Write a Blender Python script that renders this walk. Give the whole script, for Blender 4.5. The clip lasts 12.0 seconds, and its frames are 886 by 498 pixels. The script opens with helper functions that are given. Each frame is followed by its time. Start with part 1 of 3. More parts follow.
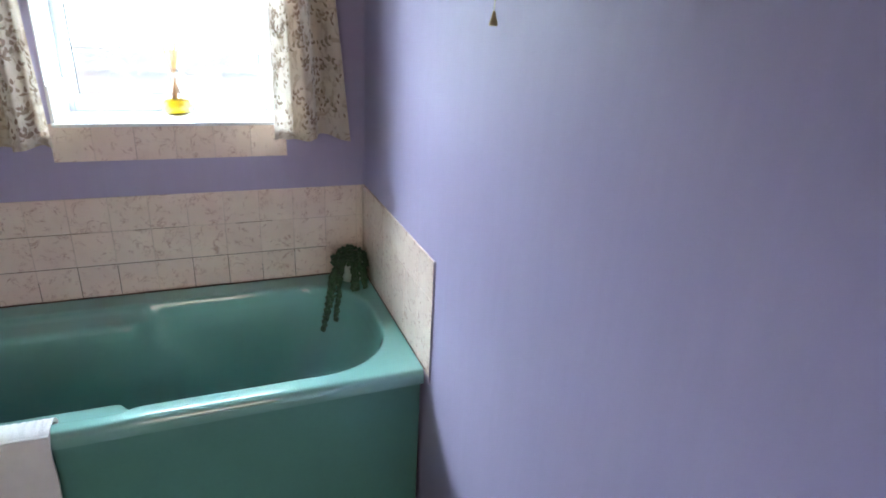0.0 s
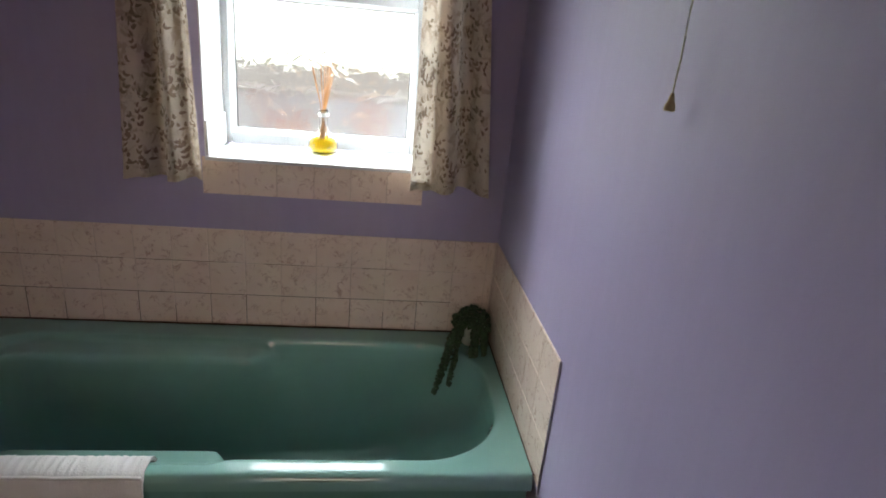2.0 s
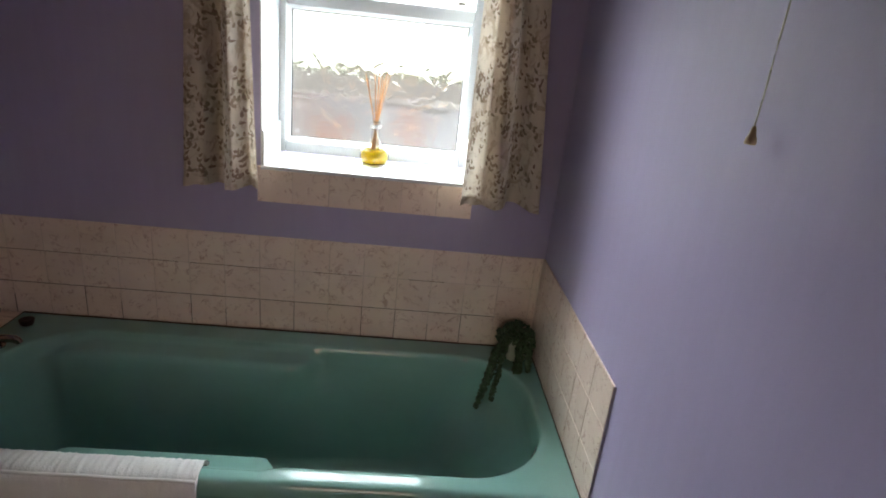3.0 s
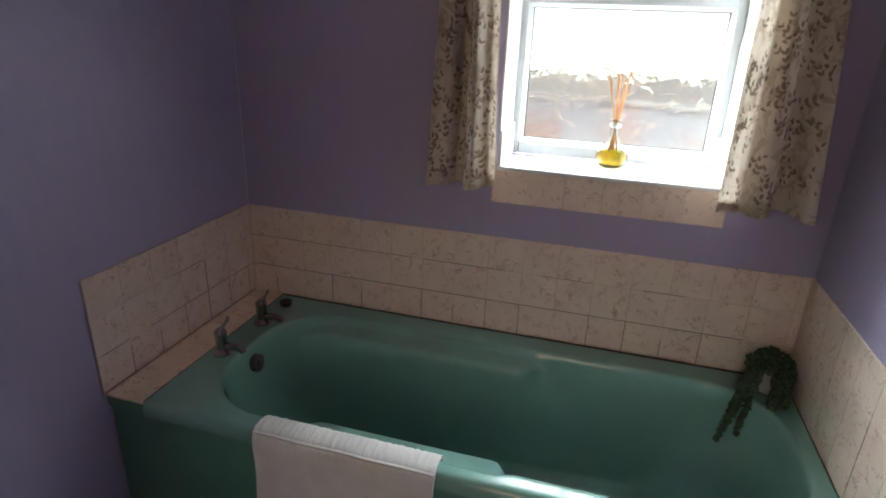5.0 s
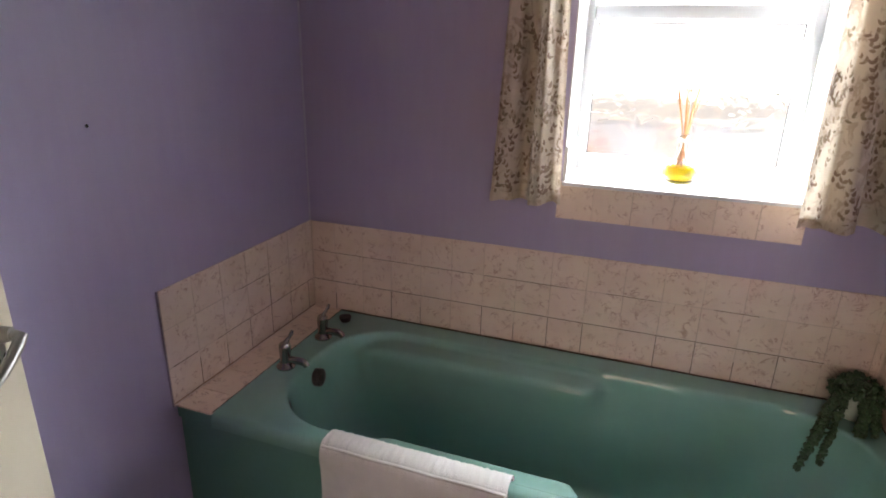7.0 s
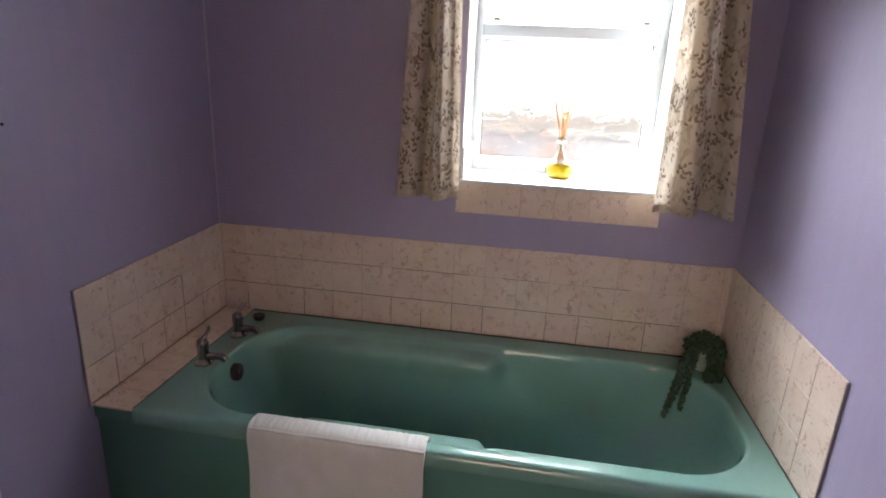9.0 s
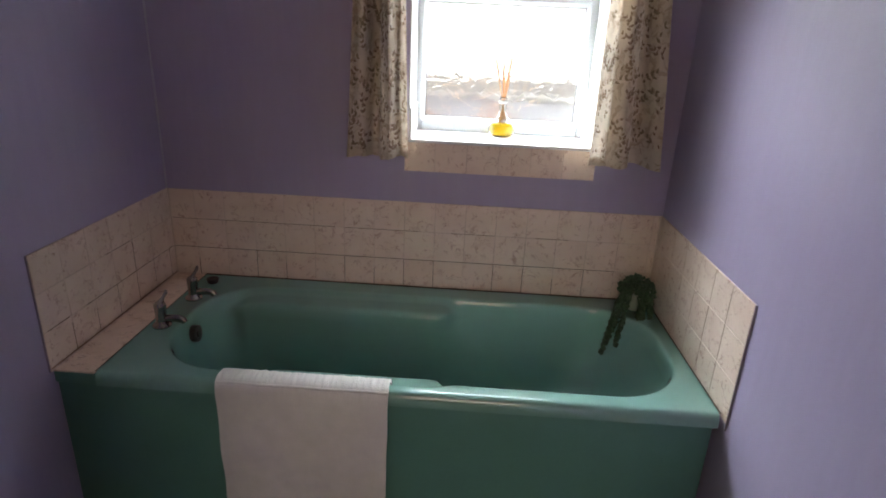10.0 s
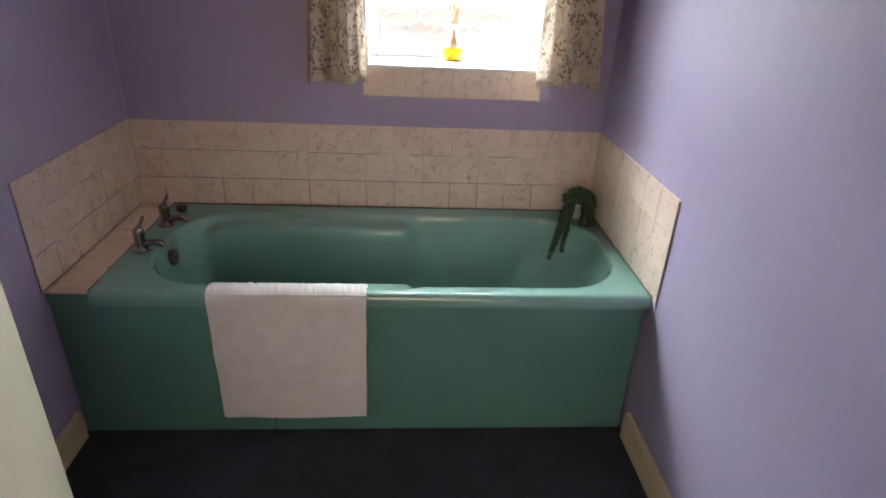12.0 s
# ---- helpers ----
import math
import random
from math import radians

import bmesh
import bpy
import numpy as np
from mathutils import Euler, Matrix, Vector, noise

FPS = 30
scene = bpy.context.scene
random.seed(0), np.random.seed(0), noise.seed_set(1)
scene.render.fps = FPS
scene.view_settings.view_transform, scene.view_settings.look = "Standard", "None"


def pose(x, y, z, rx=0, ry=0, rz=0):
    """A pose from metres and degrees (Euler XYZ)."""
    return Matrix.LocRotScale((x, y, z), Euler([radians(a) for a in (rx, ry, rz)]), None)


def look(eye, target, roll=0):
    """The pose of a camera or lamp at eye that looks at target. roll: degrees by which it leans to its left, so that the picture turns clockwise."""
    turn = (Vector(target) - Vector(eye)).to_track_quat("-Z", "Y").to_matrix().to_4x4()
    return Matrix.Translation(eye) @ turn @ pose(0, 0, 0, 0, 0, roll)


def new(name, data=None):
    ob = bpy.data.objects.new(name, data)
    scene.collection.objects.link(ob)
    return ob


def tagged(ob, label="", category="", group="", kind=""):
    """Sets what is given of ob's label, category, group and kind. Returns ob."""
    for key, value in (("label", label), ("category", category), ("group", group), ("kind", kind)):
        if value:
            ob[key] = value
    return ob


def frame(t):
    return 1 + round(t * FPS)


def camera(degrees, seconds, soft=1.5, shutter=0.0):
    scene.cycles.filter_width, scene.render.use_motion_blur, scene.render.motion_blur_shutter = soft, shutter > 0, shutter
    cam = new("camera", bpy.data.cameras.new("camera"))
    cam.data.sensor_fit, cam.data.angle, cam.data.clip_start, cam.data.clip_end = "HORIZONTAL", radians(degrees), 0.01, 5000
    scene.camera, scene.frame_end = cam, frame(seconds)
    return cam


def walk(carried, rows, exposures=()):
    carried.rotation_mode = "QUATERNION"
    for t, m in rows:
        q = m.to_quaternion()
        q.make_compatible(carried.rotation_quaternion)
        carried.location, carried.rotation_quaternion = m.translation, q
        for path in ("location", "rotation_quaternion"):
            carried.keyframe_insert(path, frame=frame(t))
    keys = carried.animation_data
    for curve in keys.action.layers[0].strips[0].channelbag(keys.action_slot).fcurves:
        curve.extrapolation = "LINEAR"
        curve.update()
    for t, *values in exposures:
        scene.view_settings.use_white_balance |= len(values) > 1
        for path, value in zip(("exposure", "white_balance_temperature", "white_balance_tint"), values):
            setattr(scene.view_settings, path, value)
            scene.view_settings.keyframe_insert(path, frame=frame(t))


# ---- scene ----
cam = camera(75.1, 12.0, soft=1.8)
PATH = [
    (0, (1.319, -1.96, 1.419), (2.023, -0.239, 0.682), 3.1),
    (0.5, (1.36, -1.884, 1.441), (1.976, -0.141, 0.68), 2.9),
    (1, (1.358, -1.833, 1.482), (1.813, -0.005, 0.812), 4.6),
    (1.5, (1.372, -1.788, 1.475), (1.668, 0.068, 0.792), 5.5),
    (2, (1.393, -1.764, 1.482), (1.635, 0.098, 0.793), 5.4),
    (2.5, (1.372, -1.755, 1.508), (1.572, 0.116, 0.83), 5.8),
    (4.5, (1.225, -1.719, 1.487), (0.946, 0.12, 0.75), 4.2),
    (5, (1.194, -1.705, 1.477), (0.699, 0.093, 0.755), 2.3),
    (5.5, (1.162, -1.706, 1.467), (0.554, 0.075, 0.791), 1.3),
    (6, (1.14, -1.721, 1.46), (0.529, 0.064, 0.796), 1.1),
    (6.5, (1.121, -1.72, 1.452), (0.496, 0.058, 0.78), 1.3),
    (8.5, (1.112, -1.838, 1.458), (0.524, -0.012, 0.894), 2.8),
    (9, (1.125, -1.905, 1.436), (0.84, -0.017, 0.841), 2.6),
    (9.5, (1.119, -1.943, 1.424), (0.97, -0.059, 0.771), 2.4),
    (10, (1.097, -2.009, 1.423), (1.029, -0.133, 0.734), 2.7),
    (10.5, (1.085, -2.054, 1.414), (1.064, -0.187, 0.697), 2.9),
    (11, (1.08, -2.098, 1.392), (1.103, -0.247, 0.636), 2.5),
    (11.5, (1.052, -2.152, 1.383), (1.129, -0.323, 0.578), 2.6),
    (12, (1.028, -2.197, 1.418), (1.168, -0.406, 0.538), 2.8),
]
walk(cam, [(t, look(eye, target, roll)) for t, eye, target, roll in PATH],
     exposures=[(0.0, 0.60, 5850, 7), (0.6, 0.36, 6050, 8), (1.4, -0.10, 6700, 13), (2.6, -0.36, 6850, 12), (4.5, -0.38, 6750, 10.5), (6.5, 0.30, 7050, 17),
                (8.5, 0.32, 7200, 20), (9.2, 0.02, 6900, 16.5), (10.5, -0.12, 6850, 14.5), (12.0, 0.44, 7000, 13)])

# ---------------------------------------------------------------- light
world = bpy.data.worlds.new("sky")
scene.world = world
world.use_nodes = True
wn = world.node_tree.nodes
wl = world.node_tree.links
sky = wn.new("ShaderNodeTexSky")
sky.sky_type = "NISHITA"
sky.sun_disc = False
sky.sun_elevation = radians(38)
sky.sun_rotation = radians(200)
sky.air_density = 1.6
sky.dust_density = 3.0
wn["Background"].inputs["Strength"].default_value = 0.15
wl.new(sky.outputs["Color"], wn["Background"].inputs["Color"])

sun = new("sun", bpy.data.lights.new("sun", "SUN"))
sun.data.energy = 3.1
sun.data.angle = radians(4)
sun.data.color = (1.0, 0.95, 0.88)
sun.matrix_world = look((0, 0, 0), (0.35, 0.75, -0.65))

skylight = new("window_skylight", bpy.data.lights.new("window_skylight", "AREA"))
skylight.data.shape = "RECTANGLE"
skylight.data.size = 8.0
skylight.data.size_y = 1.2
skylight.data.energy = 2500
skylight.data.color = (0.79, 0.92, 0.98)
skylight.matrix_world = look((0.45, 1.85, 2.85), (1.05, 0.1, 1.5))


# warm fill lamp added behind the camera; its hall opening is unseen
hall_fill = new("hall_fill_light", bpy.data.lights.new("hall_fill_light", "AREA"))
hall_fill.data.shape = "RECTANGLE"
hall_fill.data.size = 0.9
hall_fill.data.size_y = 1.1
hall_fill.data.energy = 5.0
hall_fill.data.color = (1.0, 0.60, 0.38)
hall_fill.matrix_world = look((1.15, -3.53, 1.45), (0.6, 0.0, 1.25))


# ---------------------------------------------------------------- materials
def nodes_of(name):
    m = bpy.data.materials.new(name)
    m.use_nodes = True
    nt = m.node_tree
    return m, nt, nt.nodes["Principled BSDF"]


def coords(nt, scale=(1, 1, 1), shuffle=False):
    tc = nt.nodes.new("ShaderNodeTexCoord")
    mp = nt.nodes.new("ShaderNodeMapping")
    mp.inputs["Scale"].default_value = scale
    nt.links.new(tc.outputs["Object"], mp.inputs["Vector"])
    if shuffle:
        info = nt.nodes.new("ShaderNodeObjectInfo")
        mul = nt.nodes.new("ShaderNodeVectorMath")
        mul.operation = "SCALE"
        mul.inputs[0].default_value = (37.0, 91.0, 53.0)
        nt.links.new(info.outputs["Random"], mul.inputs["Scale"])
        nt.links.new(mul.outputs["Vector"], mp.inputs["Location"])
    return mp.outputs["Vector"]


def noise_of(nt, vec, scale, detail=4.0, rough=0.55, distortion=0.0):
    n = nt.nodes.new("ShaderNodeTexNoise")
    n.inputs["Scale"].default_value = scale
    n.inputs["Detail"].default_value = detail
    n.inputs["Roughness"].default_value = rough
    n.inputs["Distortion"].default_value = distortion
    nt.links.new(vec, n.inputs["Vector"])
    return n.outputs["Fac"]


def ramp(nt, fac, stops):
    r = nt.nodes.new("ShaderNodeValToRGB")
    el = r.color_ramp.elements
    while len(el) < len(stops):
        el.new(0.5)
    for e, (p, c) in zip(el, stops):
        e.position = p
        e.color = (*c, 1) if len(c) == 3 else c
    nt.links.new(fac, r.inputs["Fac"])
    return r.outputs["Color"]


def mixed(nt, fac, a, b, how="MIX"):
    m = nt.nodes.new("ShaderNodeMix")
    m.data_type = "RGBA"
    m.blend_type = how
    for sock, v in ((m.inputs[0], fac), (m.inputs[6], a), (m.inputs[7], b)):
        if isinstance(v, (int, float)):
            sock.default_value = v
        elif isinstance(v, tuple):
            sock.default_value = (*v, 1)
        else:
            nt.links.new(v, sock)
    return m.outputs[2]


def bumped(nt, bsdf, height, strength=0.2, distance=0.002):
    b = nt.nodes.new("ShaderNodeBump")
    b.inputs["Strength"].default_value = strength
    b.inputs["Distance"].default_value = distance
    nt.links.new(height, b.inputs["Height"])
    nt.links.new(b.outputs["Normal"], bsdf.inputs["Normal"])


def surface(name, base, rough=0.5, spread=0.12, scale=3.0, grain=120.0, bump=0.15, dist=0.001, metal=0.0,
            coat=0.0, sheen=0.0, shuffle=False):
    """Plain surface with broad patches and fine grain."""
    m, nt, p = nodes_of(name)
    v = coords(nt, shuffle=shuffle)
    broad = noise_of(nt, v, scale, 5)
    fine = noise_of(nt, v, grain, 3)
    lo = tuple(c * (1 - spread) for c in base)
    hi = tuple(min(1, c * (1 + spread)) for c in base)
    col = ramp(nt, broad, [(0.3, lo), (0.7, hi)])
    grainy = ramp(nt, fine, [(0.3, (1 - spread * 0.5,) * 3), (0.7, (1, 1, 1))])
    nt.links.new(mixed(nt, 1.0, col, grainy, "MULTIPLY"), p.inputs["Base Color"])
    p.inputs["Roughness"].default_value = rough
    p.inputs["Metallic"].default_value = metal
    p.inputs["Coat Weight"].default_value = coat
    p.inputs["Sheen Weight"].default_value = sheen
    if bump:
        bumped(nt, p, fine, bump, dist)
    return m


def paint_lilac():
    m, nt, p = nodes_of("lilac_emulsion")
    v = coords(nt)
    broad = noise_of(nt, v, 1.7, 6, 0.6)
    stipple = noise_of(nt, v, 160, 4)
    roll = noise_of(nt, coords(nt, (9, 9, 1.2)), 4.0, 4)
    col = ramp(nt, broad, [(0.25, (0.385, 0.333, 0.49)), (0.75, (0.425, 0.368, 0.525))])
    col = mixed(nt, 0.12, col, ramp(nt, roll, [(0.3, (0.33, 0.28, 0.47)), (0.7, (0.46, 0.40, 0.6))]))
    nt.links.new(col, p.inputs["Base Color"])
    p.inputs["Roughness"].default_value = 0.46
    bumped(nt, p, stipple, 0.22, 0.0012)
    return m


def tile_glaze(name="veined_cream_tile", dull=(0.77, 0.605, 0.505), pale=(0.85, 0.70, 0.595)):
    m, nt, p = nodes_of(name)
    v = coords(nt, shuffle=True)
    warp = noise_of(nt, v, 21, 4, 0.62, 1.0)
    patch = noise_of(nt, v, 33, 3)
    line = nt.nodes.new("ShaderNodeMath")
    line.operation = "SUBTRACT"
    nt.links.new(warp, line.inputs[0])
    line.inputs[1].default_value = 0.5
    ab = nt.nodes.new("ShaderNodeMath")
    ab.operation = "ABSOLUTE"
    nt.links.new(line.outputs[0], ab.inputs[0])
    vein = ramp(nt, ab.outputs[0], [(0.0, (0.92, 0.92, 0.92)), (0.032, (0, 0, 0))])
    where = ramp(nt, patch, [(0.46, (0, 0, 0)), (0.60, (1, 1, 1))])
    mask = mixed(nt, 1.0, vein, where, "MULTIPLY")
    cloud = ramp(nt, noise_of(nt, v, 9, 4), [(0.3, dull), (0.7, pale)])
    nt.links.new(mixed(nt, mask, cloud, (0.53, 0.335, 0.268)), p.inputs["Base Color"])
    p.inputs["Roughness"].default_value = 0.27
    bumped(nt, p, noise_of(nt, v, 30, 2), 0.08, 0.001)
    return m


def grout_stained():
    m, nt, p = nodes_of("stained_grout")
    v = coords(nt)
    col = ramp(nt, noise_of(nt, v, 5, 4, 0.65), [(0.44, (0.69, 0.555, 0.465)), (0.78, (0.42, 0.29, 0.22))])
    nt.links.new(col, p.inputs["Base Color"])
    p.inputs["Roughness"].default_value = 0.9
    bumped(nt, p, noise_of(nt, v, 400, 2), 0.4, 0.001)
    return m


def patterned_glass():
    m, nt, p = nodes_of("leaf_patterned_glass")
    v = coords(nt, (1, 1, 1))
    warp = nt.nodes.new("ShaderNodeTexNoise")
    warp.inputs["Scale"].default_value = 9
    nt.links.new(v, warp.inputs["Vector"])
    vv = nt.nodes.new("ShaderNodeVectorMath")
    vv.operation = "MULTIPLY_ADD"
    nt.links.new(warp.outputs["Color"], vv.inputs[0])
    vv.inputs[1].default_value = (0.12, 0.0, 0.12)
    nt.links.new(v, vv.inputs[2])
    cells = nt.nodes.new("ShaderNodeTexVoronoi")
    cells.feature = "SMOOTH_F1"
    cells.inputs["Smoothness"].default_value = 0.25
    cells.inputs["Scale"].default_value = 26
    nt.links.new(vv.outputs["Vector"], cells.inputs["Vector"])
    leafy = cells.outputs["Distance"]
    p.inputs["Base Color"].default_value = (0.97, 0.99, 0.98, 1)
    p.inputs["Transmission Weight"].default_value = 1.0
    p.inputs["Roughness"].default_value = 0.08
    p.inputs["IOR"].default_value = 1.45
    bumped(nt, p, leafy, 0.5, 0.0045)
    return m


def clear(name, colour, rough=0.0, ior=1.45):
    m, nt, p = nodes_of(name)
    p.inputs["Base Color"].default_value = (*colour, 1)
    p.inputs["Transmission Weight"].default_value = 1.0
    p.inputs["Roughness"].default_value = rough
    p.inputs["IOR"].default_value = ior
    return m


def cloth(name, base, weave=900.0, through_light=0.25, bump=0.4, motif=None):
    m, nt, p = nodes_of(name)
    v = coords(nt)
    col = ramp(nt, noise_of(nt, v, 18, 4), [(0.3, tuple(c * 0.9 for c in base)), (0.7, base)])
    if motif:
        blots = ramp(nt, noise_of(nt, v, 26, 3, 0.6, 0.8), [(0.50, (0, 0, 0)), (0.60, (0.75, 0.75, 0.75))])
        col = mixed(nt, blots, col, motif)
    nt.links.new(col, p.inputs["Base Color"])
    p.inputs["Roughness"].default_value = 0.9
    p.inputs["Sheen Weight"].default_value = 0.15
    bumped(nt, p, noise_of(nt, v, weave, 2), bump, 0.001)
    if through_light:
        tr = nt.nodes.new("ShaderNodeBsdfTranslucent")
        nt.links.new(col, tr.inputs["Color"])
        mx = nt.nodes.new("ShaderNodeMixShader")
        mx.inputs[0].default_value = through_light
        nt.links.new(p.outputs[0], mx.inputs[1])
        nt.links.new(tr.outputs[0], mx.inputs[2])
        nt.links.new(mx.outputs[0], nt.nodes["Material Output"].inputs["Surface"])
    return m


def brickwork():
    m, nt, p = nodes_of("garden_brick")
    v = coords(nt)
    b = nt.nodes.new("ShaderNodeTexBrick")
    b.inputs["Scale"].default_value = 1.0
    b.inputs["Brick Width"].default_value = 0.225
    b.inputs["Row Height"].default_value = 0.075
    b.inputs["Mortar Size"].default_value = 0.008
    b.inputs["Color1"].default_value = (0.40, 0.28, 0.235, 1)
    b.inputs["Color2"].default_value = (0.37, 0.28, 0.245, 1)
    b.inputs["Mortar"].default_value = (0.4, 0.37, 0.33, 1)
    rot = nt.nodes.new("ShaderNodeMapping")
    rot.inputs["Rotation"].default_value = (radians(90), 0, 0)
    nt.links.new(v, rot.inputs["Vector"])
    nt.links.new(rot.outputs["Vector"], b.inputs["Vector"])
    patch = ramp(nt, noise_of(nt, v, 1.3, 3), [(0.36, (0, 0, 0)), (0.50, (1, 1, 1))])
    nt.links.new(mixed(nt, patch, b.outputs["Color"], (0.36, 0.37, 0.375)), p.inputs["Base Color"])
    p.inputs["Roughness"].default_value = 0.9
    return m


LILAC = paint_lilac()
WHITE = surface("white_ceiling_paint", (0.78, 0.76, 0.73), 0.8, 0.05, 2, 200, 0.2)
HALL = surface("hall_magnolia_paint", (0.72, 0.66, 0.55), 0.7, 0.06, 2, 200, 0.2)
REVEAL = surface("white_reveal_paint", (0.73, 0.735, 0.745), 0.5, 0.05, 4, 150, 0.2)
CARPET = surface("navy_carpet", (0.018, 0.021, 0.036), 0.95, 0.5, 9, 420, 1.0, 0.005, sheen=0.1)
SKIRT = surface("cream_gloss_paint", (0.66, 0.55, 0.36), 0.3, 0.08, 5, 60, 0.08)
DOORPAINT = surface("cream_door_gloss", (0.45, 0.40, 0.31), 0.28, 0.05, 3, 40, 0.06)
TILE = tile_glaze()
TILE_PEACH = tile_glaze("peach_tile", (0.84, 0.635, 0.50), (0.90, 0.70, 0.56))
GROUT = grout_stained()
MOULD = surface("mould_stained_grout", (0.135, 0.068, 0.045), 0.9, 0.5, 14, 200, 0.3)
# colour of the strips that stand for the tile edges' shadow
EDGE_SHADE = surface("purple_shadow_line", (0.36, 0.30, 0.38), 0.6, 0.2, 8, 90, 0.2)
SEAL = surface("mouldy_sealant", (0.075, 0.05, 0.035), 0.85, 0.6, 14, 90, 0.3)
UPVC = surface("white_upvc", (0.66, 0.67, 0.675), 0.25, 0.03, 3, 60, 0.03)
GASKET = surface("black_gasket", (0.02, 0.02, 0.02), 0.6, 0.1, 10, 90, 0.1)
GLASS = patterned_glass()
ENAMEL = surface("turquoise_enamel", (0.205, 0.388, 0.338), 0.105, 0.05, 2.5, 30, 0.0)
ENAMEL.node_tree.nodes["Principled BSDF"].inputs["IOR"].default_value = 1.75
# same turquoise as the tub, darkened to carry the shade on the front
PANEL = surface("shaded_turquoise_panel", (0.105, 0.258, 0.216), 0.38, 0.08, 3, 90, 0.06)
CHROME = surface("worn_chrome", (0.36, 0.35, 0.34), 0.22, 0.2, 30, 200, 0.05, metal=1.0)
ALU = surface("satin_aluminium", (0.38, 0.37, 0.355), 0.36, 0.1, 30, 300, 0.08, metal=1.0)
DARKMETAL = surface("tarnished_metal", (0.10, 0.09, 0.085), 0.35, 0.3, 60, 200, 0.1, metal=0.6)
RUBBER = surface("black_rubber", (0.015, 0.015, 0.016), 0.55, 0.2, 40, 200, 0.1)
TOWEL = cloth("white_towelling", (0.77, 0.74, 0.71), 260, 0.06, 1.0)
CURTAIN = cloth("cream_cotton", (0.69, 0.59, 0.48), 900, 0.18, motif=(0.43, 0.32, 0.23))
PRINT_BROWN = cloth("brown_print", (0.28, 0.185, 0.13), 900, 0.18)
PRINT_GREEN = cloth("olive_print", (0.285, 0.215, 0.14), 900, 0.18)
PRINT_PALE = cloth("tan_print", (0.33, 0.23, 0.155), 900, 0.2)
POT = surface("grey_white_pot", (0.60, 0.60, 0.55), 0.5, 0.15, 30, 200, 0.2)
SOIL = surface("potting_soil", (0.03, 0.02, 0.015), 0.95, 0.4, 60, 300, 0.8)
LEAF = surface("trailing_leaf_green", (0.048, 0.105, 0.05), 0.45, 0.45, 60, 300, 0.1)
STEM = surface("stem_green", (0.04, 0.10, 0.03), 0.6, 0.3, 60, 300, 0.1)
FLASK = clear("flask_glass", (0.98, 0.98, 0.96))
OIL = clear("yellow_oil", (1.0, 0.84, 0.05), 0.15, 1.36)
oil_nodes, oil_links = OIL.node_tree.nodes, OIL.node_tree.links
oil_glow = oil_nodes.new("ShaderNodeBsdfTranslucent")
oil_glow.inputs["Color"].default_value = (1.0, 0.80, 0.05, 1)
oil_mix = oil_nodes.new("ShaderNodeMixShader")
oil_mix.inputs[0].default_value = 0.75
oil_links.new(oil_nodes["Principled BSDF"].outputs[0], oil_mix.inputs[1])
oil_links.new(oil_glow.outputs[0], oil_mix.inputs[2])
oil_links.new(oil_mix.outputs[0], oil_nodes["Material Output"].inputs["Surface"])
REED = surface("rattan_reed", (0.52, 0.27, 0.11), 0.7, 0.2, 60, 300, 0.2)
RIBBON = surface("white_ribbon", (0.8, 0.78, 0.74), 0.7, 0.1, 60, 300, 0.1)
WOOD = surface("varnished_pine", (0.50, 0.36, 0.19), 0.4, 0.2, 60, 200, 0.05)
CORD = surface("off_white_cord", (0.62, 0.56, 0.47), 0.8, 0.15, 90, 600, 0.5)
BOARD = surface("timber_boxing", (0.3, 0.24, 0.17), 0.8, 0.2, 10, 90, 0.2)
BRICK = brickwork()
GRASS = surface("lawn", (0.07, 0.11, 0.03), 0.9, 0.35, 1.5, 60, 0.6, 0.02)
HAZE, hz_nt, hz_p = nodes_of("bright_haze")
hz_p.inputs["Base Color"].default_value = (0.8, 0.8, 0.8, 1)
hz_p.inputs["Emission Color"].default_value = (0.95, 0.98, 1.0, 1)
hz_p.inputs["Emission Strength"].default_value = 2.1


# ---------------------------------------------------------------- mesh helpers
def bm_box(x0, y0, z0, x1, y1, z1, bevel=0.0, seg=1, bm=None):
    bm = bm or bmesh.new()
    made = bmesh.ops.create_cube(bm, size=1.0, matrix=Matrix.LocRotScale(
        ((x0 + x1) / 2, (y0 + y1) / 2, (z0 + z1) / 2), None, (x1 - x0, y1 - y0, z1 - z0)))
    if bevel:
        edges = list({e for v in made["verts"] for e in v.link_edges})
        bmesh.ops.bevel(bm, geom=edges, offset=bevel, segments=seg, profile=0.5, affect="EDGES")
    return bm


def bm_lathe(profile, steps=24, bm=None, m=None):
    """Spins (radius, height) pairs about z; ends on the axis are closed."""
    bm = bm or bmesh.new()
    rings = []
    for r, z in profile:
        if r < 1e-6:
            rings.append([bm.verts.new((0, 0, z))])
        else:
            rings.append([bm.verts.new((r * math.cos(2 * math.pi * i / steps), r * math.sin(2 * math.pi * i / steps), z))
                          for i in range(steps)])
    for a, b in zip(rings, rings[1:]):
        for i in range(steps):
            j = (i + 1) % steps
            if len(a) == 1 and len(b) > 1:
                bm.faces.new((a[0], b[j], b[i]))
            elif len(b) == 1 and len(a) > 1:
                bm.faces.new((a[i], a[j], b[0]))
            elif len(a) > 1:
                bm.faces.new((a[i], a[j], b[j], b[i]))
    if m is not None:
        bmesh.ops.transform(bm, matrix=m, verts=[v for r in rings for v in r])
    return bm


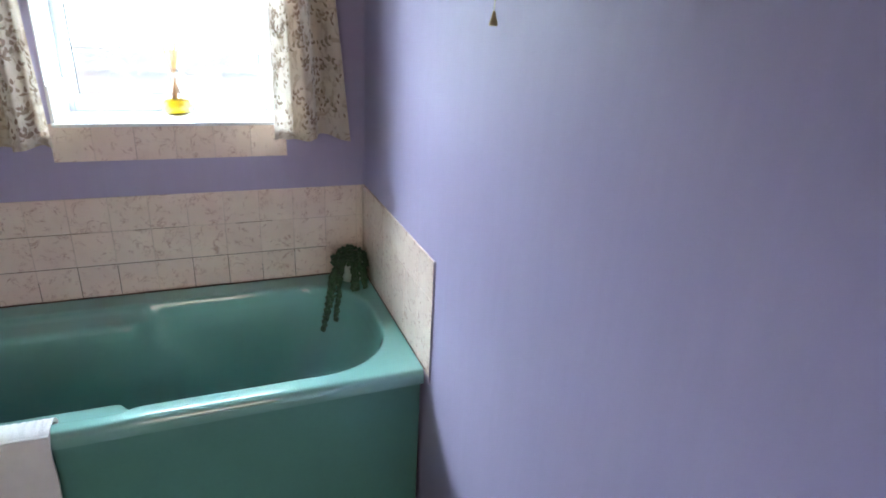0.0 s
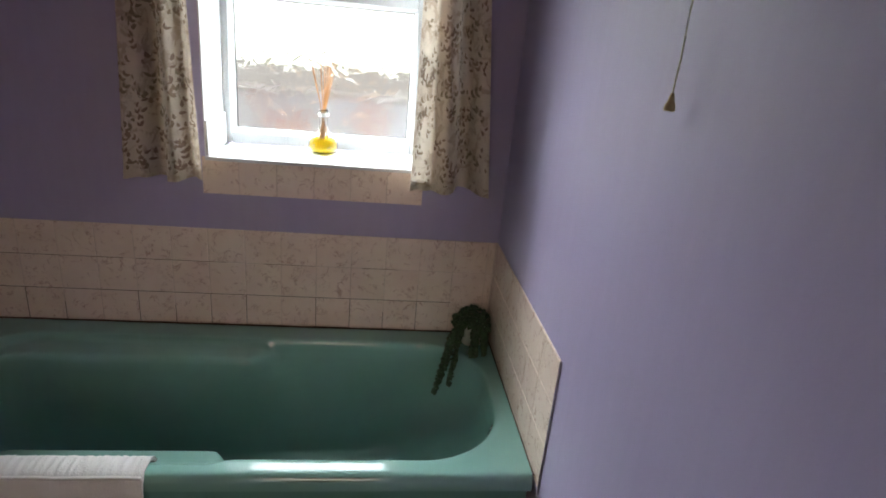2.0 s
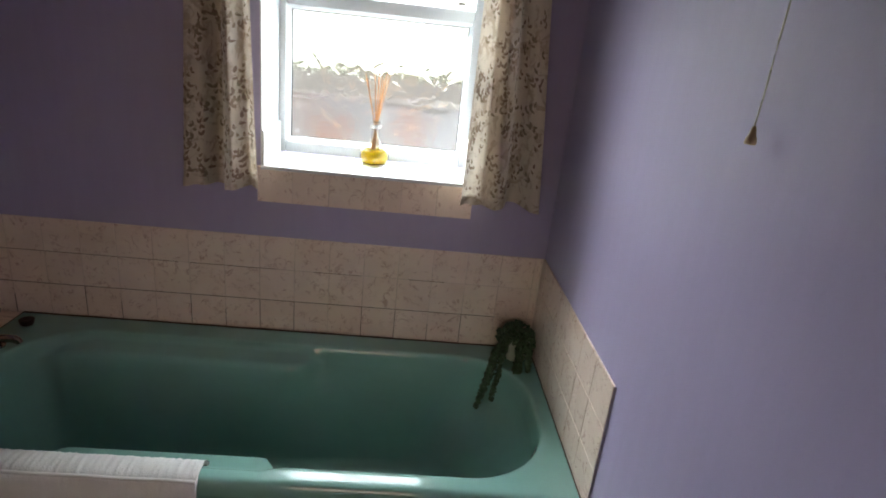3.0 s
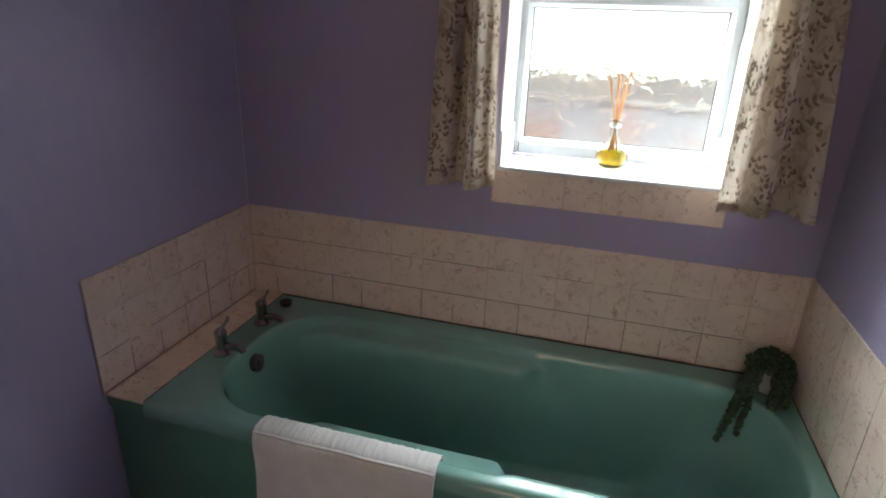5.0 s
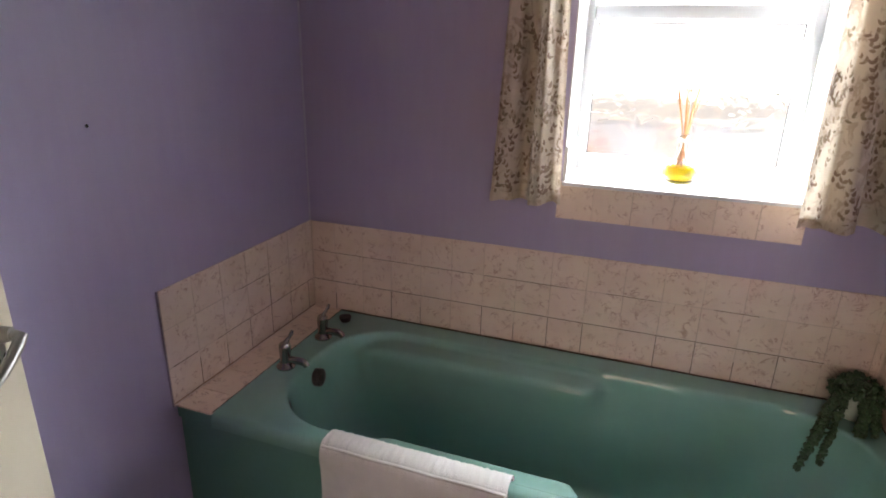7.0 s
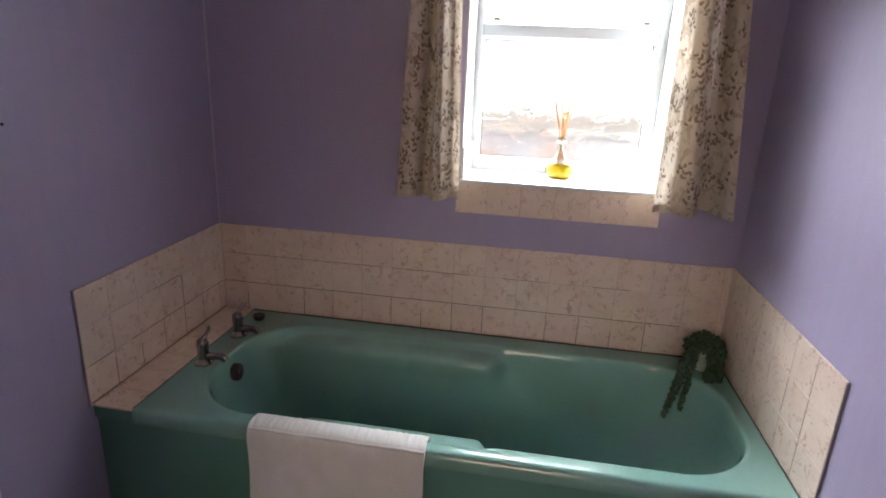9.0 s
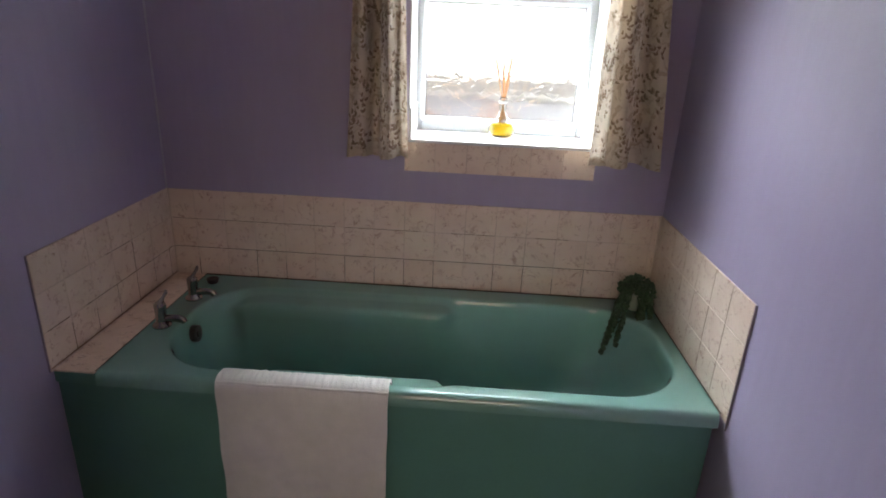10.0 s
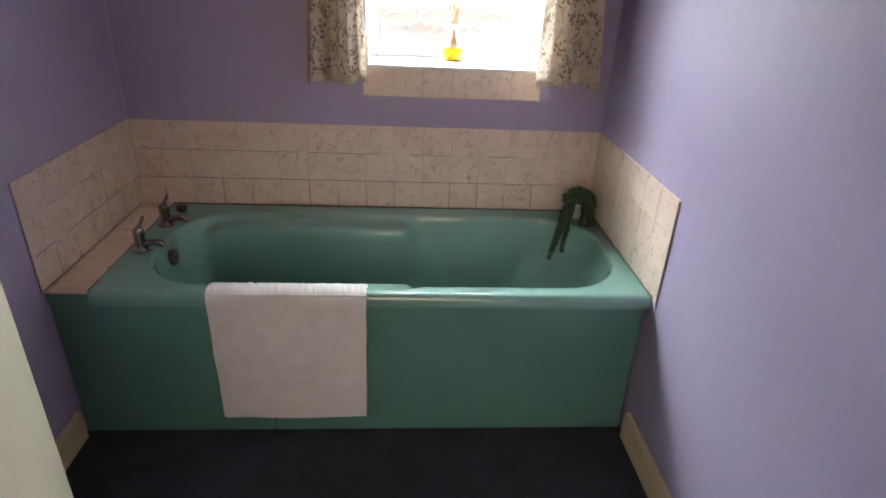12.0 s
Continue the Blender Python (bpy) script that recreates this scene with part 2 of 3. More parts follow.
def bm_tube(points, radii, steps=10, bm=None, squash=1.0, side=Vector((0, 0, 1))):
    """A tube through points, with a radius at each."""
    bm = bm or bmesh.new()
    pts = [Vector(p) for p in points]
    if not isinstance(radii, (list, tuple)):
        radii = [radii] * len(pts)
    rings = []
    for i, (p, r) in enumerate(zip(pts, radii)):
        d = (pts[min(i + 1, len(pts) - 1)] - pts[max(i - 1, 0)]).normalized()
        a = d.cross(side)
        a = a.normalized() if a.length > 1e-4 else d.orthogonal().normalized()
        b = d.cross(a)
        rings.append([bm.verts.new(p + r * (math.cos(2 * math.pi * k / steps) * a + squash * math.sin(2 * math.pi * k / steps) * b))
                      for k in range(steps)])
    for a, b in zip(rings, rings[1:]):
        for k in range(steps):
            bm.faces.new((a[k], a[(k + 1) % steps], b[(k + 1) % steps], b[k]))
    bm.faces.new(rings[0][::-1])
    bm.faces.new(rings[-1])
    return bm


def finish(name, bm, material, smooth=False):
    bmesh.ops.recalc_face_normals(bm, faces=bm.faces)
    me = bpy.data.meshes.new(name)
    bm.to_mesh(me)
    bm.free()
    me.materials.append(material)
    if smooth:
        me.polygons.foreach_set("use_smooth", [True] * len(me.polygons))
        me.set_sharp_from_angle(angle=radians(smooth if smooth is not True else 40))
    return me


def part(name, bm, material, parent=None, label="", smooth=False):
    ob = new(name, finish(name, bm, material, smooth))
    if parent is not None:
        ob.parent = parent
    return tagged(ob, label) if label else ob


def thing(name, label, category, at=(0, 0, 0), group=""):
    ob = new(name)
    ob.empty_display_size = 0.05
    ob.location = at
    return tagged(ob, label, category, group)


def setting(name, bm, material, label, category, smooth=False):
    return tagged(part(name, bm, material, smooth=smooth), label, category, kind="structure")


# ---------------------------------------------------------------- the room
XL, XR, YN, YS, ZC = -0.004, 1.804, 0.004, -1.90, 2.36
OX0, OX1, OZ0, OZ1 = 0.884, 1.531, 1.087, 1.945      # window opening
DX0, DX1, DZ = 0.655, 1.475, 2.02                   # doorway
RIM = 0.528
FZ = -0.014                                         # carpet level

floor = setting("floor", bm_box(-0.2, -3.6, -0.14, 2.0, 0.3, FZ), CARPET, "dark navy blue carpet floor", "floor")
ceiling = setting("ceiling", bm_box(-0.2, -3.6, ZC, 2.0, 0.3, ZC + 0.1), WHITE, "plain white painted ceiling", "ceiling")
wall_west = setting("wall_west", bm_box(XL - 0.12, YS, FZ, XL, YN, ZC), LILAC, "lilac painted wall with cream tiles over the bath", "wall")
wall_east = setting("wall_east", bm_box(XR, YS, FZ, XR + 0.12, YN, ZC), LILAC, "lilac painted wall with cream tiles over the bath", "wall")
bm = bm_box(-0.2, YN, FZ, OX0, 0.30, ZC)
bm_box(OX1, YN, FZ, 2.0, 0.30, ZC, bm=bm)
bm_box(OX0, YN, FZ, OX1, 0.30, OZ0 - 0.012, bm=bm)
bm_box(OX0, YN, OZ1, OX1, 0.30, ZC, bm=bm)
wall_north = setting("wall_north", bm, LILAC, "lilac painted window wall with cream tiles over the bath", "wall")
bm = bm_box(-0.2, YS - 0.10, FZ, DX0 - 0.03, YS, ZC)
bm_box(DX1 + 0.03, YS - 0.10, FZ, 2.0, YS, ZC, bm=bm)
bm_box(DX0 - 0.03, YS - 0.10, DZ + 0.03, DX1 + 0.03, YS, ZC, bm=bm)
wall_south = setting("wall_south", bm, LILAC, "lilac painted wall with an open doorway", "wall")
# unseen hall walls; the south opening is added to hold the fill lamp
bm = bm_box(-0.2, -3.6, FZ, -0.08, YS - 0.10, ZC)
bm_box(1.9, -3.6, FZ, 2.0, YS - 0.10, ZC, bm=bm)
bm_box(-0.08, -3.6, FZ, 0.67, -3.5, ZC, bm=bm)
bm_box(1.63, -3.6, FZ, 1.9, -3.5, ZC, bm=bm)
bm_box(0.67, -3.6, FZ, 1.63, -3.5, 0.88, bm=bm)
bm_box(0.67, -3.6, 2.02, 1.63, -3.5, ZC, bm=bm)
setting("wall_hall", bm, HALL, "plain magnolia painted hall walls, unseen, with an opening added for the fill lamp", "wall")
bm = bm_box(DX0 - 0.03, YS - 0.105, FZ, DX0, YS + 0.005, DZ)
bm_box(DX1, YS - 0.105, FZ, DX1 + 0.03, YS + 0.005, DZ, bm=bm)
bm_box(DX0 - 0.03, YS - 0.105, DZ, DX1 + 0.03, YS + 0.005, DZ + 0.03, bm=bm)
setting("trim_door_lining", bm, DOORPAINT, "cream painted timber door lining", "door lining")


def skirting(name, x0, x1, y0, y1, flip):
    """Moulded board with a rounded top."""
    bm = bmesh.new()
    prof = [(0, 0), (0.016, 0), (0.016, 0.088), (0.0145, 0.096), (0.010, 0.102), (0.004, 0.105), (0, 0.105)]
    ends = []
    for y in (y0, y1):
        ends.append([bm.verts.new(((x1 - d) if flip else (x0 + d), y, FZ + z)) for d, z in prof])
    n = len(prof)
    for i in range(n):
        bm.faces.new((ends[0][i], ends[0][(i + 1) % n], ends[1][(i + 1) % n], ends[1][i]))
    bm.faces.new(ends[0][::-1])
    bm.faces.new(ends[1])
    return setting(name, bm, SKIRT, "cream gloss painted skirting board on the carpet", "skirting", smooth=35)


skirting("baseboard_east", 0, XR, YS, -0.728, True)
skirting("baseboard_west", XL, 0, YS, -0.712, False)

# lumpy painted seam where the two lilac walls meet
bm = bm_tube([(XL + 0.001, YN - 0.001, 0.86 + 0.1 * i) for i in range(16)],
             [0.0042 + 0.0012 * math.sin(i * 2.3) for i in range(16)], 6)
setting("trim_corner_seam", bm, surface("pale_lilac_filler", (0.50, 0.47, 0.57), 0.6, 0.1, 20, 90, 0.3),
        "pale filler line down the wall corner", "filler seam", smooth=True)

# two small plugged screw holes in the west wall
for y, z, r in ((-0.871, 1.547, 0.0055), (-0.819, 1.283, 0.004)):
    hole = thing("wall_plug", "small dark screw plug in the lilac wall", "wall plug", (XL, y, z), "old screw holes")
    part("plug", bm_lathe([(0, 0.003), (r * 0.5, 0.0026), (r, 0.001), (r, -0.004)], 10, m=pose(0, 0, 0, 0, 90, 0)), RUBBER, hole, smooth=True)

# ---------------------------------------------------------------- window
window_1 = thing("window_1", "white plastic window with leaf-patterned obscure glass", "window", (0, 0, 0))
window_1["kind"] = "structure"
FY0, FY1 = 0.222, 0.286


def bar(name, x0, z0, x1, z1, y0=FY0, y1=FY1, bevel=0.006, label=""):
    return part(name, bm_box(x0, y0, z0, x1, y1, z1, bevel, 2), UPVC, window_1, label, smooth=35)


PX0, PX1, PZ0, PZ1, QZ0, QZ1 = 0.922, 1.489, 1.138, 1.541, 1.606, 1.885
bar("window_frame", OX0 + 0.001, OZ0, PX0 - 0.012, OZ1 - 0.001)
bar("window_frame", PX1 + 0.012, OZ0, OX1 - 0.001, OZ1 - 0.001)
bar("window_frame", PX0 - 0.012, OZ0, PX1 + 0.012, PZ0 - 0.012)
bar("window_frame", PX0 - 0.012, QZ1 + 0.012, PX1 + 0.012, OZ1 - 0.001)
bar("transom", PX0 - 0.012, PZ1 + 0.012, PX1 + 0.012, QZ0 - 0.012, FY0 - 0.004)


def ring(x0, z0, x1, z1, w, y0, y1, slope=0.0):
    """A glazing bead round a pane, splayed towards the glass."""
    bm = bmesh.new()
    rows = []
    for d, y in ((0, y0), (0, y1), (w, y1), (w, y0 + slope)):
        rows.append([bm.verts.new(p) for p in ((x0 + d, y, z0 + d), (x1 - d, y, z0 + d), (x1 - d, y, z1 - d), (x0 + d, y, z1 - d))])
    for a, b in zip(rows, rows[1:] + rows[:1]):
        for i in range(4):
            bm.faces.new((a[i], a[(i + 1) % 4], b[(i + 1) % 4], b[i]))
    return bm


for z0, z1 in ((PZ0, PZ1), (QZ0, QZ1)):
    part("glazing_bead", ring(PX0 - 0.012, z0 - 0.012, PX1 + 0.012, z1 + 0.012, 0.010, FY0 + 0.010, FY1 - 0.008, 0.022), UPVC, window_1)
    part("gasket", ring(PX0 - 0.002, z0 - 0.002, PX1 + 0.002, z1 + 0.002, 0.0025, 0.262, 0.268), GASKET, window_1, "black glazing gasket")
    pane = part("pane", bm_box(PX0 - 0.001, 0.268, z0 - 0.001, PX1 + 0.001, 0.272, z1 + 0.001), GLASS, window_1, "obscure leaf-patterned glass")
    pane.visible_shadow = False
for sx in (PX0 + 0.03, PX1 - 0.03):
    part("casement_stay", bm_box(sx - 0.012, 0.255, QZ0 + 0.002, sx + 0.012, 0.262, QZ0 + 0.010, 0.002), DARKMETAL, window_1)
# white plaster linings of the opening
bm = bm_box(OX0, YN - 0.002, OZ0, OX0 + 0.004, FY0, OZ1)
bm_box(OX1 - 0.004, YN - 0.002, OZ0, OX1, FY0, OZ1, bm=bm)
bm_box(OX0 + 0.004, YN - 0.002, OZ1 - 0.004, OX1 - 0.004, FY0, OZ1, bm=bm)
setting("trim_window_reveal", bm, REVEAL, "white painted window reveal", "window reveal")
setting("window_sill", bm_box(OX0, -0.006, OZ0 - 0.012, OX1, FY0 + 0.002, OZ0, 0.004, 2), REVEAL, "white glazed window sill under the frame", "window sill", smooth=35)

# ---------------------------------------------------------------- bath
BX0, BX1, BY0, BY1 = 0.120, 1.796, -0.708, -0.004
bath = thing("bath", "turquoise green enamelled bath with moulded armrests and tiled surround", "bath", (0.96, -0.35, 0))
SEG = 4 * 33 + 2 * 60 + 2 * 6


def arm(x, spread=0.0, start=0.24, run=0.10):
    """1 along an armrest, 0 beyond, with soft ends."""
    a = min(max((x - start) / run, 0), 1)
    b = min(max((1.10 + spread * 0.5 - x) / (0.06 + spread), 0), 1)
    s = min(a, b)
    return s * s * (3 - 2 * s)


def oval(x0, y0, x1, y1, radius, z, front=0.0, back=0.0, z_arm=None, spread=0.0):
    """Rounded oblong; front and back shift its long sides along the armrests, where it may also lie at another height."""
    corners = ((x1 - radius, y1 - radius, 0), (x0 + radius, y1 - radius, 90), (x0 + radius, y0 + radius, 180), (x1 - radius, y0 + radius, 270))
    pts = []
    for n, (cx, cy, start) in enumerate(corners):
        for k in range(33):
            t = radians(start + 90 * k / 32)
            pts.append(Vector((cx + radius * math.cos(t), cy + radius * math.sin(t), z)))
        nx, ny, _ = corners[(n + 1) % 4]
        t = radians(start + 90)
        a, b = pts[-1], Vector((nx + radius * math.cos(t), ny + radius * math.sin(t), z))
        many = 60 if n % 2 == 0 else 6
        pts += [a.lerp(b, (k + 1) / (many + 1)) for k in range(many)]
    mid = (y0 + y1) / 2
    for p in pts:
        w = arm(p.x, spread, *((0.47, 0.12) if p.y < mid else (0.24, 0.10))) * min(1, abs(p.y - mid) / (mid - y0)) ** 3
        p.y += (front if p.y < mid else back) * w
        if z_arm is not None:
            p.z += (z_arm - z) * w
    return pts


def oblong(x0, y0, x1, y1, z, ref):
    """Oblong whose points lie in the same directions as those of ref."""
    cx, cy = (x0 + x1) / 2, (y0 + y1) / 2
    mid = Vector((cx, cy, 0))
    pts = []
    for p in ref:
        d = p - mid
        k = min((x1 - cx) / abs(d.x) if abs(d.x) > 1e-9 else 1e9, (y1 - cy) / abs(d.y) if abs(d.y) > 1e-9 else 1e9)
        pts.append(Vector((cx + d.x * k, cy + d.y * k, z)))
    for gx in (x0, x1):
        for gy in (y0, y1):
            near = min(range(SEG), key=lambda i: (pts[i].x - gx) ** 2 + (pts[i].y - gy) ** 2)
            pts[near] = Vector((gx, gy, z))
    return pts


def tub_mesh():
    X0, X1, Y0, Y1, R = 0.214, 1.752, -0.648, -0.092, 0.215
    edge = oval(X0, Y0, X1, Y1, R, RIM, front=-0.016)
    loops = []
    for inset, z in ((0.004, 0.485), (0.0, 0.487), (0.0, 0.508), (0.0025, 0.5165), (0.007, 0.5235), (0.013, 0.527), (0.019, RIM - 0.0002), (0.024, RIM)):
        loops.append(oblong(BX0, BY0 + inset, BX1, BY1, z, edge))

    def inner(g, z, front=-0.016, back=0.0, rr=0.0, x_left=0.0, x_right=0.0, z_arm=None, spread=0.0):
        loops.append(oval(X0 + g + x_left, Y0 + g, X1 - g - x_right, Y1 - g, max(0.05, R - g - rr), RIM + z, front, back,
                          None if z_arm is None else RIM + z_arm, spread))

    inner(-0.015, 0.0003)
    inner(-0.009, 0.0003)
    inner(-0.004, -0.0004)
    inner(0.001, -0.0035)
    inner(0.0035, -0.009)
    inner(0.006, -0.018, -0.014, -0.003, z_arm=-0.0145)
    inner(0.009, -0.032, -0.008, -0.008, z_arm=-0.0180)
    inner(0.010, -0.040, -0.002, -0.014, z_arm=-0.0187)
    inner(0.011, -0.044, 0.004, -0.020, z_arm=-0.0190)
    inner(0.0125, -0.054, 0.029, -0.062, z_arm=-0.0199)
    inner(0.013, -0.056, 0.034, -0.070, z_arm=-0.0203)
    inner(0.0135, -0.060, 0.038, -0.0765, z_arm=-0.0225)
    inner(0.0145, -0.066, 0.0415, -0.0805, z_arm=-0.0270)
    inner(0.018, -0.084, 0.044, -0.083, z_arm=-0.0400)
    for k in range(1, 10):
        f = k / 9
        slope = f ** 1.3
        inner(0.018 + 0.053 * slope, -0.084 - 0.286 * f, 0.044 * (1 - 0.62 * f), -0.083 * (1 - 0.62 * f), 0.02 * f, 0.045 * slope, 0.17 * slope,
              z_arm=-0.040 - 0.330 * f, spread=0.5 * min(1, f * 1.6))
    for g, z, keep in ((0.080, -0.388, 0.34), (0.100, -0.400, 0.28), (0.135, -0.407, 0.15), (0.185, -0.409, 0.0)):
        inner(g, z, 0.044 * keep, -0.083 * keep, -0.02, 0.045, 0.17, spread=0.5)
    bm = bmesh.new()
    rows = [[bm.verts.new(p) for p in lp] for lp in loops]
    for p, q in zip(rows, rows[1:]):
        for i in range(SEG):
            j = (i + 1) % SEG
            bm.faces.new((p[i], p[j], q[j], q[i]))
    bm.faces.new(rows[-1])
    bmesh.ops.transform(bm, matrix=Matrix.Translation((-0.96, 0.35, 0)), verts=bm.verts)
    return bm


tub = part("tub", tub_mesh(), ENAMEL, bath, "turquoise enamelled tub with rolled rim", smooth=50)
SEAM = 0.613
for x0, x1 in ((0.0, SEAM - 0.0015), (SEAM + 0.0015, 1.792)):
    part("bath_panel", bm_box(x0 - 0.96, -0.692 + 0.35, FZ + 0.004, x1 - 0.96, -0.686 + 0.35, 0.492, 0.002), PANEL, bath, "turquoise plastic front panel, tub colour darkened for its shade")
over = pose(0.238 - 0.96, -0.362 + 0.35, 0.470, 0, 84, 0)
part("overflow", bm_lathe([(0, 0.010), (0.010, 0.010), (0.012, 0.006), (0.022, 0.007), (0.028, 0.005), (0.029, -0.014)], 24, m=over), DARKMETAL, bath, "dark tarnished overflow", smooth=35)
part("waste", bm_lathe([(0, 0.002), (0.016, 0.002), (0.022, 0.004), (0.028, 0.002), (0.029, -0.004)], 24, m=pose(0.50 - 0.96, -0.37 + 0.35, RIM - 0.4085)), CHROME, bath, "chrome waste fitting", smooth=35)

# boxed ledge at the tap end
setting("ledge_boxing", bm_box(XL, -0.684, FZ, BX0 - 0.004, YN, RIM - 0.006), BOARD, "boxed-in ledge beside the bath", "ledge")


def bath_tap(at, label):
    t = thing("bath_tap", label, "tap", at, "pair of bath taps")
    part("base", bm_lathe([(0, 0), (0.030, 0), (0.031, 0.005), (0.028, 0.010), (0.021, 0.015), (0.018, 0.022), (0, 0.022)], 24), CHROME, t, smooth=35)
    part("body", bm_lathe([(0, 0.012), (0.019, 0.012), (0.018, 0.03), (0.0185, 0.05), (0.0195, 0.074), (0.0185, 0.083), (0.014, 0.088), (0, 0.089)], 20), CHROME, t, smooth=40)
    pts = [(0.008, 0, 0.024), (0.028, 0, 0.030), (0.048, 0, 0.032), (0.064, 0, 0.031), (0.075, 0, 0.026), (0.080, 0, 0.018)]
    part("spout", bm_tube(pts, [0.015, 0.014, 0.0135, 0.0135, 0.013, 0.011], 14, squash=0.66, side=Vector((0, 1, 0))), CHROME, t, smooth=50)
    pts = [(0.0, 0.0, 0.080), (0.002, 0.010, 0.092), (0.004, 0.021, 0.099), (0.006, 0.032, 0.108), (0.007, 0.038, 0.117)]
    part("lever", bm_tube(pts, [0.0125, 0.0075, 0.0052, 0.0062, 0.0042], 12, side=Vector((1, 0, 0))), CHROME, t, "curved lever handle", smooth=50)
    t.scale = (0.93, 0.93, 0.93)
    return t


bath_tap((0.164, -0.428, RIM), "worn chrome lever bath tap standing on the bath rim")
bath_tap((0.170, -0.222, RIM), "worn chrome lever bath tap standing on the bath rim")

plug = thing("bath_plug", "black rubber plug lying on the bath rim", "plug", (0.178, -0.085, RIM + 0.001))
part("stopper", bm_lathe([(0, 0), (0.017, 0), (0.0185, 0.003), (0.021, 0.013), (0.022, 0.017), (0.014, 0.018), (0.006, 0.016), (0, 0.016)], 20), RUBBER, plug, smooth=40)


# ---------------------------------------------------------------- towel
def towel_mesh():
    """Folded towel draped over the front rim; a sheet with thickness."""
    bm = bmesh.new()
    prof = [(-0.618, 0.470), (-0.626, 0.505), (-0.640, 0.527), (-0.655, 0.5375), (-0.680, 0.5395), (-0.700, 0.5385), (-0.714, 0.531), (-0.7215, 0.515),
            (-0.7235, 0.49)] + [(-0.7225 + 0.004 * math.sin(k * 0.9), 0.47 - 0.03 * k) for k in range(14)]
    n = 120
    rows = []
    for j in range(n + 1):
        u = j / n
        row = []
        for k, (y, z) in enumerate(prof):
            hang = max(0.0, (k - 8) / 14)
            x = 0.456 + 0.466 * u + (0.010 * (1 - u) - 0.006 * u) * hang * 0.6 + 0.0015 * noise.noise((u * 5, k * 0.3, 1.0))
            yy = y - 0.005 * hang * abs(math.sin(u * 5.1 + 0.6)) + 0.0035 * noise.noise((u * 8, k * 0.4, 4.0)) * (1 if hang else 0)
            zz = z + (0.006 * noise.noise((u * 3.0, 7.0, 2.0)) - 0.004 * math.sin(u * 3.1)) * hang + 0.0012 * noise.noise((u * 30, k, 3.0)) + (0.0042 * noise.noise((u * 64, k * 3.1, 5.0)) if k < 8 else 0.0)
            row.append(bm.verts.new((x, yy, zz)))
        rows.append(row)
    for a, b in zip(rows, rows[1:]):
        for k in range(len(prof) - 1):
            bm.faces.new((a[k], b[k], b[k + 1], a[k + 1]))
    bmesh.ops.recalc_face_normals(bm, faces=bm.faces)
    bmesh.ops.solidify(bm, geom=list(bm.faces), thickness=0.009)
    return bm


towel = thing("towel", "white towelling bath mat hung over the bath rim", "towel", (0, 0, 0))
part("cloth", towel_mesh(), TOWEL, towel, smooth=70)
bm = bm_tube([(0.462 + 0.0575 * i, -0.7165, 0.532 + 0.0012 * math.sin(i * 2.1)) for i in range(9)], 0.004, 8, side=Vector((0, 1, 0)))
part("woven_border", bm, TOWEL, towel, "raised woven border along the fold", smooth=True)

# ---------------------------------------------------------------- curtains
def leaf_outline(length, width):
    return [(0, 0), (0.3 * length, 0.5 * width), (0.65 * length, 0.42 * width), (length, 0), (0.65 * length, -0.42 * width), (0.3 * length, -0.5 * width)]


